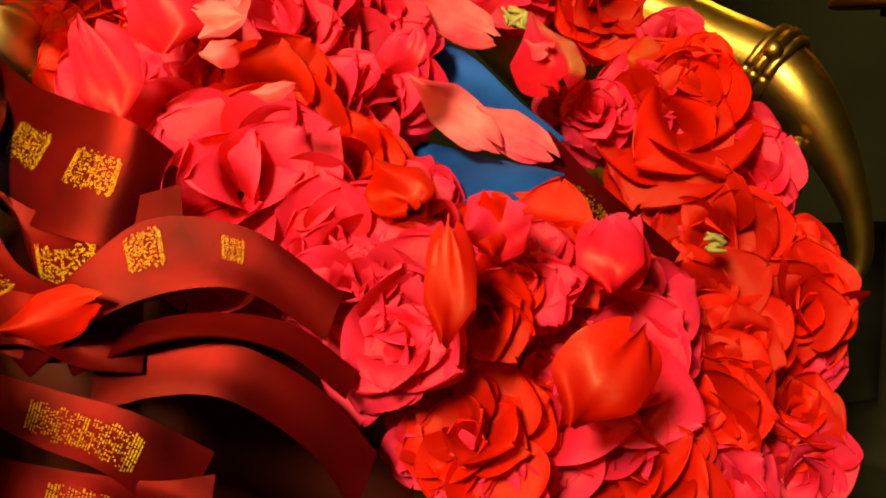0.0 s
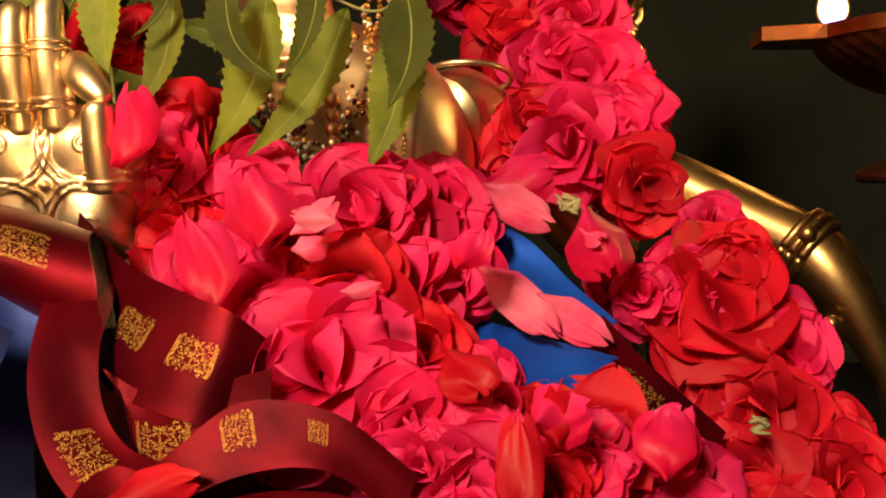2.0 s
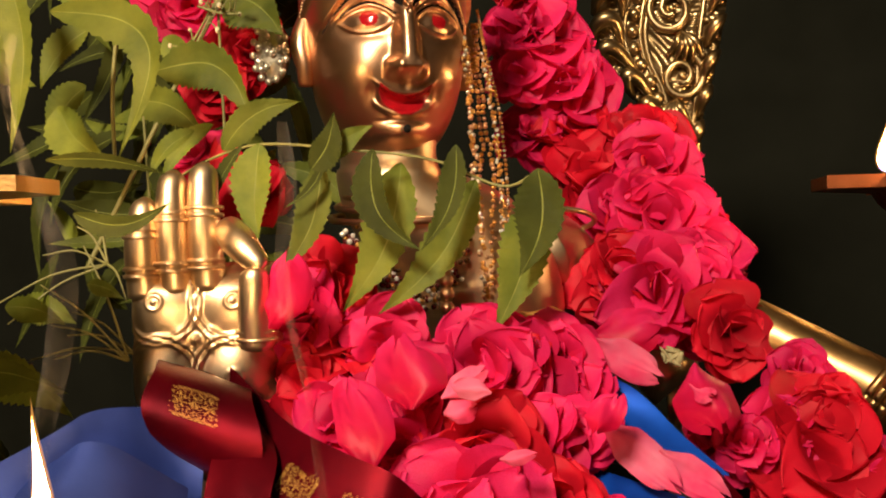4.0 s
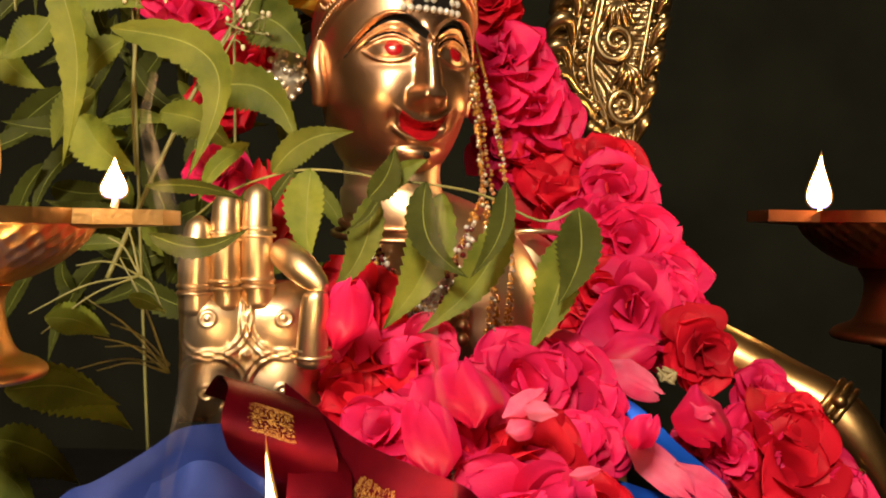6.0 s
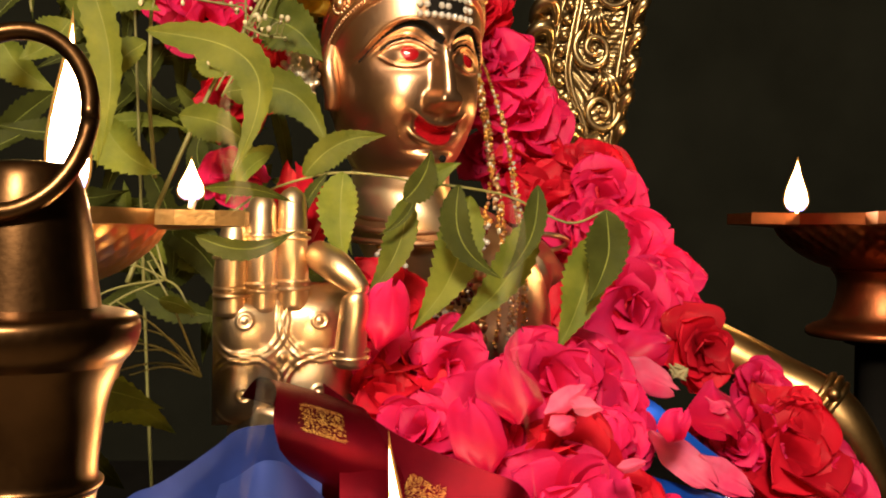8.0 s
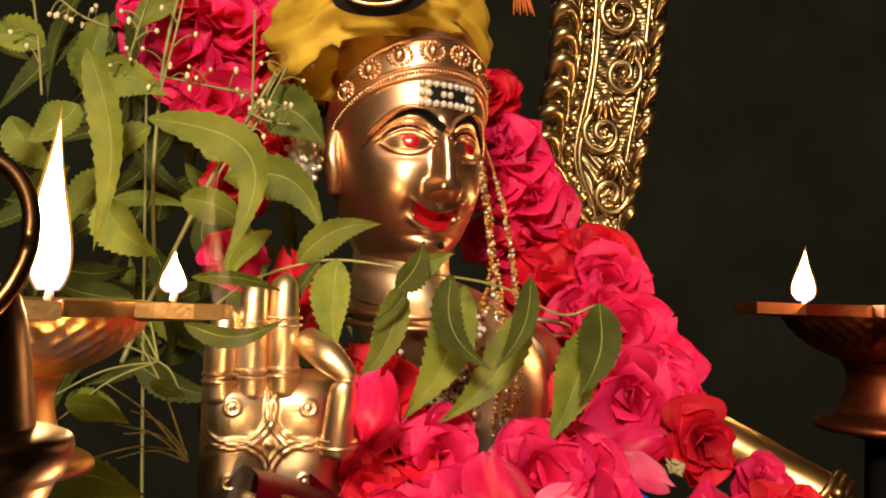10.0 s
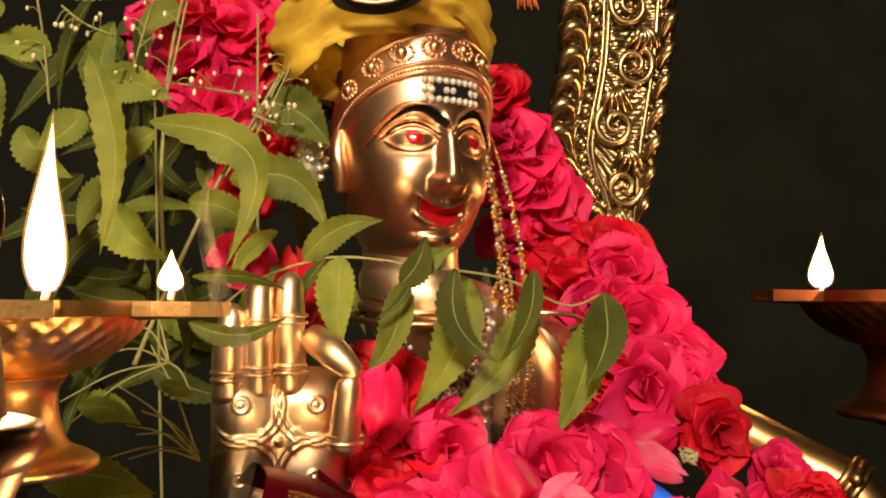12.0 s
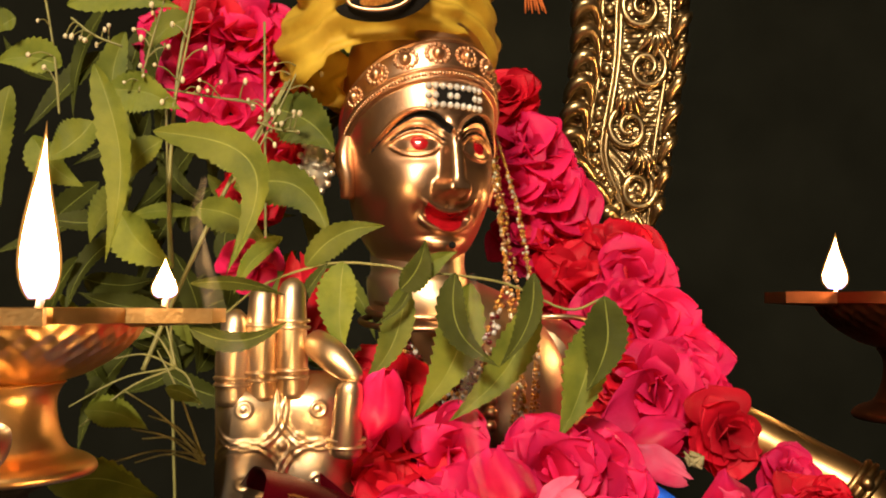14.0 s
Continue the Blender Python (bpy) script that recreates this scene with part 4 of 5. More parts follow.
# coil of ribbon on the lap
ribbon([across((-0.0403, -0.1050, 0.1369), (-0.0720, -0.0950, 0.1534)), across((-0.0250, -0.1350, 0.1281), (-0.0483, -0.1150, 0.1456)), across((-0.0228, -0.1500, 0.1141), (-0.0478, -0.1400, 0.1254)), across((-0.0183, -0.1580, 0.0984), (-0.0454, -0.1550, 0.1011)), across((-0.0087, -0.1620, 0.0858), (-0.0314, -0.1650, 0.0760)), across((0.0059, -0.1600, 0.0803), (-0.0089, -0.1680, 0.0622)), across((0.0199, -0.1520, 0.0799), (0.0212, -0.1580, 0.0593))],
       "maroon satin ribbon coiled in a loop on the lap", None, None, ((0.58, 0.70, 0.2, 0.8),), 0.05, 5)
ribbon([across((-0.0215, -0.1500, 0.1071), (-0.0121, -0.1520, 0.0935)), across((-0.0090, -0.1500, 0.1001), (-0.0080, -0.1560, 0.0701)), across((0.0114, -0.1500, 0.1019), (0.0086, -0.1560, 0.0722)), across((0.0312, -0.1450, 0.1061), (0.0314, -0.1500, 0.0760))],
       "dark maroon ribbon with a gold motif", None, None, ((0.28, 0.62, 0.30, 0.75),), 0.05, 6)
ribbon([across((-0.0063, -0.1700, 0.0579), (-0.0177, -0.1650, 0.0660)), across((0.0131, -0.1680, 0.0728), (0.0074, -0.1620, 0.0860)), across((0.0314, -0.1620, 0.0788), (0.0256, -0.1540, 0.0977)), across((0.0520, -0.1580, 0.0779), (0.0518, -0.1500, 0.0935)), across((0.0724, -0.1550, 0.0631), (0.0762, -0.1480, 0.0745))],
       "maroon satin ribbon arching over the lap", None, None, ((0.40, 0.52, 0.35, 0.9), (0.68, 0.74, 0.4, 0.8)), 0.05, 7)
ribbon([across((0.0031, -0.1650, 0.0563), (-0.0011, -0.1600, 0.0594)), across((0.0236, -0.1660, 0.0649), (0.0193, -0.1600, 0.0686)), across((0.0434, -0.1640, 0.0672), (0.0396, -0.1580, 0.0718)), across((0.0619, -0.1600, 0.0613), (0.0621, -0.1540, 0.0676)), across((0.0767, -0.1550, 0.0462), (0.0791, -0.1500, 0.0529))],
       "narrow fold of maroon ribbon on the lap", None, None, (), 0.05, 8)
ribbon([across((0.0083, -0.1680, 0.0470), (0.0069, -0.1600, 0.0573)), across((0.0293, -0.1660, 0.0511), (0.0252, -0.1580, 0.0630)), across((0.0476, -0.1640, 0.0488), (0.0475, -0.1560, 0.0622)), across((0.0670, -0.1600, 0.0327), (0.0691, -0.1520, 0.0476)), across((0.0767, -0.1550, 0.0121), (0.0833, -0.1500, 0.0286))],
       "maroon satin ribbon falling towards the table", None, None, (), 0.05, 9)
ribbon([across((-0.0199, -0.1780, 0.0508), (-0.0222, -0.1700, 0.0608)), across((-0.0001, -0.1800, 0.0422), (0.0018, -0.1720, 0.0549)), across((0.0169, -0.1780, 0.0335), (0.0227, -0.1700, 0.0478)), across((0.0319, -0.1740, 0.0157), (0.0420, -0.1660, 0.0350))],
       "maroon satin ribbon with a gold woven band", None, None, ((0.25, 0.75, 0.15, 0.75),), 0.05, 10)
ribbon([across((-0.0212, -0.1820, 0.0268), (-0.0234, -0.1760, 0.0387)), across((0.0016, -0.1820, 0.0240), (0.0028, -0.1760, 0.0341)), across((0.0234, -0.1800, 0.0138), (0.0273, -0.1740, 0.0303)), across((0.0421, -0.1760, 0.0121), (0.0432, -0.1700, 0.0303))],
       "crumpled maroon ribbon with gold thread", None, None, ((0.3, 0.8, 0.2, 0.7),), 0.12, 11)
ribbon([across((-0.0231, -0.1700, 0.0656), (-0.0276, -0.1600, 0.0808)), across((-0.0061, -0.1720, 0.0676), (-0.0106, -0.1620, 0.0809)), across((0.0081, -0.1700, 0.0606), (0.0066, -0.1620, 0.0709)), across((0.0230, -0.1650, 0.0572), (0.0219, -0.1580, 0.0631))],
       "maroon ribbon edge below the coil", None, None, (), 0.06, 12)
# dark cloth of the lap under the ribbons
v, f = grid(40, 40, lambda s, t: (-0.115 + 0.19 * s, -0.03 - 0.10 * math.sin(math.pi * min(1.0, 0.08 + 0.85 * t)) * math.sin(math.pi * (0.12 + 0.80 * s)) + 0.005 * math.sin(14 * s + 5 * t) + 0.004 * math.sin(23 * t - 6 * s), 0.105 - (0.105 - TABLE - 0.001) * t))
tagged(part("lap_cloth", make_mesh("lap_cloth", v, f, DARK_MAROON)), "dark maroon cloth draped over the lap", "cloth")
# blue satin loop
blue_rows = [across((-0.1500, -0.2150, 0.0560), (-0.1560, -0.1850, 0.0760)), across((-0.1320, -0.2100, 0.0850), (-0.1380, -0.1820, 0.1040)), across((-0.1145, -0.2000, 0.1088), (-0.1179, -0.1800, 0.1280)), across((-0.0985, -0.2050, 0.1107), (-0.1073, -0.1720, 0.1314)), across((-0.0861, -0.1950, 0.1078), (-0.0908, -0.1550, 0.1413)), across((-0.0692, -0.1950, 0.1081), (-0.0782, -0.1420, 0.1440)), across((-0.0588, -0.1700, 0.1003), (-0.0665, -0.1300, 0.1421)), across((-0.0456, -0.1550, 0.0958), (-0.0578, -0.1250, 0.1346))]
blue_rows = [(x, y, z - 0.03, a, b, c + 0.03) for x, y, z, a, b, c in blue_rows]
ribbon(blue_rows, "broad loop of slate-blue satin", SLATE, SLATE, (), 0.20, 14)
ribbon([across((-0.0872, -0.2150, 0.1088), (-0.0863, -0.1820, 0.1341)), across((-0.0705, -0.2200, 0.1108), (-0.0722, -0.1800, 0.1399)), across((-0.0564, -0.2080, 0.1070), (-0.0617, -0.1680, 0.1325)), across((-0.0438, -0.1800, 0.0979), (-0.0528, -0.1500, 0.1179))],
       "lighter fold of slate-blue satin", SLATE, SLATE, (), 0.10, 18)
# blue ribbon among the roses, with its pinked maroon end
ribbon([across((0.0871, -0.0350, 0.1446), (0.0822, -0.0420, 0.1339)), across((0.1050, -0.0450, 0.1346), (0.0971, -0.0550, 0.1215)), across((0.1219, -0.0580, 0.1192), (0.1132, -0.0700, 0.1083)), across((0.1366, -0.0700, 0.1080), (0.1269, -0.0820, 0.0989))],
       "royal blue satin ribbon end among the roses", BLUE, BLUE, (), 0.10, 15, 0.25)
ribbon([across((0.0735, -0.0600, 0.1094), (0.0902, -0.0850, 0.0945)), across((0.0952, -0.0750, 0.1071), (0.0990, -0.0980, 0.0911)), across((0.1164, -0.0850, 0.1034), (0.1121, -0.1040, 0.0920)), across((0.1359, -0.0900, 0.0977), (0.1262, -0.1060, 0.0906))],
       "royal blue satin ribbon with a pinked edge", BLUE, BLUE, (), 0.10, 16, 0.25)
ribbon([across((0.1318, -0.0750, 0.1108), (0.1220, -0.1000, 0.0877)), across((0.1444, -0.0800, 0.0974), (0.1322, -0.1000, 0.0830)), across((0.1588, -0.0800, 0.0834), (0.1450, -0.1000, 0.0725)), across((0.1740, -0.0800, 0.0695), (0.1632, -0.1000, 0.0575))],
       "maroon ribbon end with a gold woven pattern", None, None, ((0.30, 0.80, 0.25, 0.95),), 0.02, 17)

# ---- loose petals ----
def loose_petal(a, b, width, mat, label, cup=0.25, lean=(0, -1, 0.3), seed=0):
    a, b = np.array(a, float), np.array(b, float)
    d = b - a
    length = np.linalg.norm(d)
    d = d / length
    n = np.array(lean, float)
    n = n - d * (n @ d)
    n = n / np.linalg.norm(n)
    s = np.cross(d, n)

    ph = random.Random(seed)
    p1, p2, p3 = ph.uniform(0, 6), ph.uniform(0, 6), ph.uniform(-0.25, 0.25)

    def f(t, q):
        c = (q - 0.5) * 2
        half = 0.5 * width * min(1.0, 0.32 + 1.9 * t) * (math.sqrt(max(0.0, 1 - ((t - 0.45) / 0.565) ** 4)) if t > 0.45 else math.sin(0.5 * math.pi * (0.25 + t * 0.75 / 0.45)))
        wrinkle = 0.030 * width * (math.sin(4 * c + 3 * t + p1) + 0.30 * math.sin(11 * c + 2 * t + p2)) * t
        edge = length * t * (1 + 0.07 * math.sin(6 * c + p2) * t + 0.03 * math.sin(14 * c + p1) * t)
        return tuple(a + d * edge + s * (half * c + p3 * width * t * t) + n * (0.35 * width * cup * (1 - c * c) + 0.07 * width * math.sin(5 * t + 3 * c + seed) + wrinkle - 0.25 * width * cup * math.sin(math.pi * t) + 0.25 * width * cup * max(0.0, t - 0.75)))

    me = make_mesh("petal", *grid(24, 31, f), mat)
    return tagged(part("petal", me), label, "petal", "loose petals")


loose_petal((0.0878, -0.0850, 0.1307), (0.1162, -0.0920, 0.1095), 0.0154, PINK, "loose pale pink rose petal on blue ribbon", 0.5, seed=1)
loose_petal((0.1093, -0.0880, 0.1207), (0.1303, -0.0900, 0.1016), 0.0141, PINK, "loose pink rose petal on blue ribbon", 0.4, seed=2)
loose_petal((0.0858, -0.0450, 0.1582), (0.1109, -0.0450, 0.1417), 0.0160, PINK, "loose white-edged pink petal", 0.5, seed=3)
loose_petal((0.0861, -0.0300, 0.1592), (0.1131, -0.0300, 0.1606), 0.0221, MAGENTA, "loose pink rose petal", 0.5, seed=4)
loose_petal((0.0330, -0.1250, 0.1459), (0.0476, -0.1250, 0.1570), 0.0091, PINK, "loose pale pink rose petal", 0.5, seed=5)
loose_petal((-0.0119, -0.1720, 0.0719), (0.0173, -0.1720, 0.0792), 0.0145, ROSE, "loose red rose petal on the ribbon", 0.5, seed=6)
loose_petal((0.1465, -0.1350, 0.0701), (0.1586, -0.1250, 0.0865), 0.0186, MAGENTA, "large loose pink rose petal", 0.6, seed=8)
loose_petal((0.1080, -0.1750, 0.0672), (0.1105, -0.1550, 0.0929), 0.0137, ROSE, "upright red petal in the garland", 0.6, seed=9)
loose_petal((0.1111, -0.1500, 0.0905), (0.1258, -0.1450, 0.0960), 0.0199, MAGENTA, "rounded pink petal in the garland", 0.8, seed=14)
loose_petal((0.1381, -0.1650, 0.0430), (0.1529, -0.1550, 0.0666), 0.0252, ROSE, "broad red petal in the garland", 0.6, seed=15)
loose_petal((-0.0339, -0.1100, 0.1691), (-0.0273, -0.1050, 0.1956), 0.0193, MAGENTA, "upright magenta petal beside the palm", 0.8, seed=16)
loose_petal((-0.0663, -0.0700, 0.2060), (-0.0772, -0.0600, 0.2438), 0.0233, ROSE, "red petal behind the raised palm", 0.6, seed=17)

loose_petal((0.0086, -0.1350, 0.1211), (0.0053, -0.1300, 0.1513), 0.0216, MAGENTA, "broad smooth magenta petal beside the ribbon", 0.5, seed=41)
loose_petal((0.0216, -0.1250, 0.1411), (0.0203, -0.1150, 0.1647), 0.0268, MAGENTA, "broad magenta petal at the edge of the garland", 0.5, seed=42)
loose_petal((0.0522, -0.1400, 0.1501), (0.0402, -0.1420, 0.1541), 0.0076, PINK, "pale pink upturned petal edge", 0.6, seed=43)
loose_petal((0.0860, -0.1200, 0.1328), (0.0918, -0.1100, 0.1447), 0.0127, MAGENTA, "pointed magenta petal beside the blue ribbon", 0.5, seed=44)
loose_petal((0.0847, -0.1300, 0.1088), (0.0920, -0.1350, 0.0938), 0.0193, ROSE, "red rose petal below the blue ribbon", 0.6, seed=45)
loose_petal((0.1190, -0.1500, 0.0846), (0.1167, -0.1450, 0.0999), 0.0147, ROSE, "upright rounded red petal in the garland", 0.8, seed=46)
loose_petal((0.1498, -0.1400, 0.0718), (0.1495, -0.1350, 0.0909), 0.0186, MAGENTA, "broad magenta petal in the garland", 0.6, seed=47)
loose_petal((0.1262, -0.0520, 0.1475), (0.1335, -0.0600, 0.1225), 0.0250, MAGENTA, "smooth cupped magenta petal beside the blue ribbon", 1.1, seed=31)
loose_petal((0.1245, -0.0560, 0.1400), (0.1320, -0.0640, 0.1360), 0.0080, PINK, "pale curled petal edge beside the blue ribbon", 0.9, seed=32)

loose_petal((0.0517, 0.0000, 0.1662), (0.0794, -0.0100, 0.1544), 0.0194, TAN_PETAL, "withered yellow-brown petal in the garland", 0.4, seed=21)
loose_petal((0.0723, -0.0500, 0.1608), (0.0854, -0.0600, 0.1392), 0.0131, TAN_PETAL, "withered petal among the roses", 0.5, seed=22)
loose_petal((0.0338, -0.1280, 0.1407), (0.0441, -0.1250, 0.1438), 0.0091, PINK, "curled pale pink rose petal", 0.9, seed=23)
loose_petal((0.0556, -0.1500, 0.1302), (0.0668, -0.1480, 0.1306), 0.0051, PINK, "curled pale pink rose petal edge", 0.9, seed=24)
for c, n in (((0.1185, -0.0300, 0.1492), 9), ((0.1846, -0.0850, 0.0733), 4)):
    rnd = random.Random(n + int(c[0] * 1000))
    pieces = [tube([(c[0] + rnd.uniform(-0.003, 0.003), c[1], c[2] + rnd.uniform(-0.003, 0.003), 0.0016), (c[0] + rnd.uniform(-0.003, 0.003), c[1] - 0.002, c[2] + rnd.uniform(-0.003, 0.003), 0.0018), (c[0] + rnd.uniform(-0.005, 0.005), c[1] - 0.003, c[2] + rnd.uniform(-0.005, 0.005), 0.0008)], 8, 7, 0.6) for _ in range(n)]
    base = thing("rose_calyx", (0, 0, 0), "pale green sepals of a spent rose", "sepals", "rose sepals")
    for piece in pieces:
        part("sepal", make_mesh("sepal", *piece, SEPAL), base)

# ---- jewellery ----
def chain(rows, r, label, mats, name="bead_chain", category="necklace", jitter=0.0, gap=2.1, seed=0):
    q = spline(rows, 400)
    rnd = random.Random(seed)
    pieces, slots, run, last = [], [], 1e9, None
    for p in q:
        run += 0 if last is None else np.linalg.norm(p - last)
        last = p
        if run >= r * gap:
            k = rnd.randrange(len(mats))
            c = p + np.array([rnd.uniform(-1, 1), rnd.uniform(-1, 0.4), rnd.uniform(-1, 1)]) * jitter
            b = ball(c, r * rnd.uniform(0.85, 1.1), 8, 5)
            pieces.append(b)
            slots += [k] * len(b[1])
            run = 0.0
    if len(pieces) <= 14:
        base = thing(name, (0, 0, 0), label, category)
        for b in pieces:
            part("bead", make_mesh("bead", *b, mats[0]), base)
        return base
    return tagged(part(name, make_mesh(name, *join(*pieces), mats, True, slots)), label, category)


chain([(0.0253, 0.0600, 0.3277), (0.0316, 0.0400, 0.3009), (0.0390, 0.0300, 0.2703), (0.0426, 0.0250, 0.2380), (0.0450, 0.0100, 0.2069), (0.0430, 0.0100, 0.1763), (0.0410, 0.0100, 0.1520)], 0.0010, "thin gold bead chain hanging beside the face", [ZARI, GOLD, CRYSTAL, ZARI])
chain([(0.0224, 0.0570, 0.3196), (0.0251, 0.0430, 0.2946), (0.0280, 0.0350, 0.2708), (0.0302, 0.0300, 0.2478), (0.0248, 0.0250, 0.2253), (0.0112, 0.0130, 0.2068), (-0.0012, 0.0130, 0.1914)], 0.0013, "gold bead string hanging beside the face", [ZARI, GOLD, ZARI, ZARI], jitter=0.0006)
chain([(0.0245, 0.0570, 0.3196), (0.0277, 0.0410, 0.2911), (0.0317, 0.0330, 0.2641), (0.0356, 0.0290, 0.2381), (0.0369, 0.0130, 0.2130), (0.0359, 0.0130, 0.1883), (0.0314, 0.0130, 0.1562)], 0.0013, "gold bead string with crystal ends", [ZARI, GOLD, ZARI, ZARI], jitter=0.0008)
chain([(-0.0292, 0.0150, 0.2083), (-0.0213, 0.0130, 0.1945), (-0.0105, 0.0110, 0.1793), (0.0018, 0.0110, 0.1701), (0.0142, 0.0110, 0.1793), (0.0220, 0.0130, 0.2006)], 0.0014, "necklace of crystals and dark red stones", [CRYSTAL, DARK_GEM, BRONZE, DARK_GEM, ZARI], jitter=0.004, gap=0.55, seed=3)
chain([(-0.0247, 0.0190, 0.2035), (-0.0136, 0.0150, 0.1851), (0.0003, 0.0150, 0.1759), (0.0112, 0.0150, 0.1851), (0.0190, 0.0170, 0.2067)], 0.0013, "inner necklace of crystals and dark stones", [CRYSTAL, DARK_GEM, BRONZE, DARK_GEM], jitter=0.004, gap=0.6, seed=4)
chain([(0.0336, -0.0200, 0.1682), (0.0364, -0.0220, 0.1633), (0.0375, -0.0220, 0.1598)], 0.0016, "small crystal pendant on the chest", [CRYSTAL], "pendant", "pendant", 0.002, 0.8, 5)

chain([(0.0211, 0.0300, 0.3121), (0.0251, 0.0200, 0.2814), (0.0280, 0.0100, 0.2557), (0.0305, 0.0000, 0.2310), (0.0340, -0.0100, 0.2017), (0.0360, -0.0150, 0.1789), (0.0365, -0.0200, 0.1609)], 0.0013, "thick twisted gold bead strand beside the face", [ZARI, GOLD, ZARI, SILVER], jitter=0.0016, gap=0.7, seed=11)
chain([(0.0307, 0.0300, 0.2986), (0.0355, 0.0200, 0.2783), (0.0394, 0.0100, 0.2527), (0.0431, 0.0000, 0.2251), (0.0437, -0.0100, 0.1930), (0.0422, -0.0200, 0.1567)], 0.0010, "second gold strand hanging to the chest", [ZARI, GOLD, CRYSTAL, ZARI], jitter=0.0012, gap=0.8, seed=12)
chain([(0.0249, -0.0050, 0.2250), (0.0188, -0.0100, 0.2103), (0.0099, -0.0150, 0.1960), (0.0013, -0.0200, 0.1820), (-0.0029, -0.0250, 0.1683)], 0.0015, "slanting necklace of crystals and garnets", [CRYSTAL, DARK_GEM, ZARI, CRYSTAL, DARK_GEM], jitter=0.0028, gap=0.5, seed=13)
chain([(-0.0326, -0.0100, 0.2071), (-0.0249, -0.0150, 0.2016), (-0.0160, -0.0200, 0.1904), (-0.0072, -0.0250, 0.1781), (-0.0001, -0.0250, 0.1628)], 0.0015, "necklace of garnets and gold beads", [DARK_GEM, ZARI, CRYSTAL, DARK_GEM], jitter=0.0030, gap=0.5, seed=14)
chain([(0.0182, -0.0200, 0.1963), (0.0183, -0.0220, 0.1851), (0.0191, -0.0250, 0.1747), (0.0189, -0.0250, 0.1602)], 0.0036, "column of round gold beads at the breast", [GOLD], gap=1.8)
chain([(0.0355, -0.0300, 0.1698), (0.0365, -0.0300, 0.1659), (0.0338, -0.0300, 0.1607)], 0.0016, "crystal clusters at the end of a strand", [CRYSTAL, SILVER], jitter=0.0035, gap=0.5, seed=15)

def brow_ornament():
    base = thing("brow_ornament", HEAD, "crystal brow ornament with a dark centre", "ornament")
    az0 = 0.03

    def on(u, v):
        a = az0 + u / 0.042
        r = face_radius(a, v) + 0.0008
        return Vector(head_local(r * math.sin(a), v, 1.02 * r * math.cos(a))) - HEAD

    v, f = grid(14, 8, lambda s, t: tuple(on((s - 0.5) * 0.020, 0.0215 + 0.0085 * t)))
    part("backing", make_mesh("backing", v, f, BLACK), base)
    for row, vv in enumerate((0.0205, 0.0255, 0.0305)):
        for k in range(9):
            u = -0.014 + 0.028 * k / 8
            if row == 1 and k in (2, 5, 6):
                continue
            part("crystal", make_mesh("crystal", *ball(on(u, vv), 0.0019, 8, 5), CRYSTAL), base)


brow_ornament()
c = Vector((-0.0003, -0.0120, 0.2559))
tagged(part("chin_jewel", make_mesh("chin_jewel", *join(ball(c, 0.0020, 10, 6), ball(c + Vector((-0.0006, -0.0014, 0.0006)), 0.0007, 6, 4)), [BLACK])), "tiny black bead on the statue's chin", "bead")
c = Vector((-0.0747, 0.0120, 0.3002))
rnd = random.Random(8)
ear = thing("ear_ornament", c, "silvery studded ear ornament beside the head", "ear ornament")
part("dome", make_mesh("dome", *ball((0, 0, 0), 0.010, 16, 10, (0.9, 0.6, 1.5)), SILVER), ear)
stud = make_mesh("stud", *ball((0, 0, 0), 0.0020, 8, 5), SILVER)
for w in np.linspace(0, 6.0, 14):
    part("stud", stud, ear, pose(0.009 * math.cos(w), -0.005, 0.015 * math.sin(w)))
for _ in range(18):
    part("stud", stud, ear, pose(rnd.uniform(-0.006, 0.006), -0.0065, rnd.uniform(-0.01, 0.01)))
c = Vector((0.0620, 0.0680, 0.2075))
ring = [(c.x + 0.024 * math.cos(w), c.y + 0.018 + 0.024 * math.sin(w), c.z + 0.005 - 0.006 * math.sin(w), 0.0016) for w in np.linspace(0, 2 * math.pi, 24)]
tagged(part("armlet", make_mesh("armlet", *join(tube(ring, 80, 8), *[ball((x, y, z), 0.0017, 6, 4) for x, y, z, r in spline(ring, 50)]), SILVER_GOLD)), "beaded gilt armlet round the upper arm", "armlet")


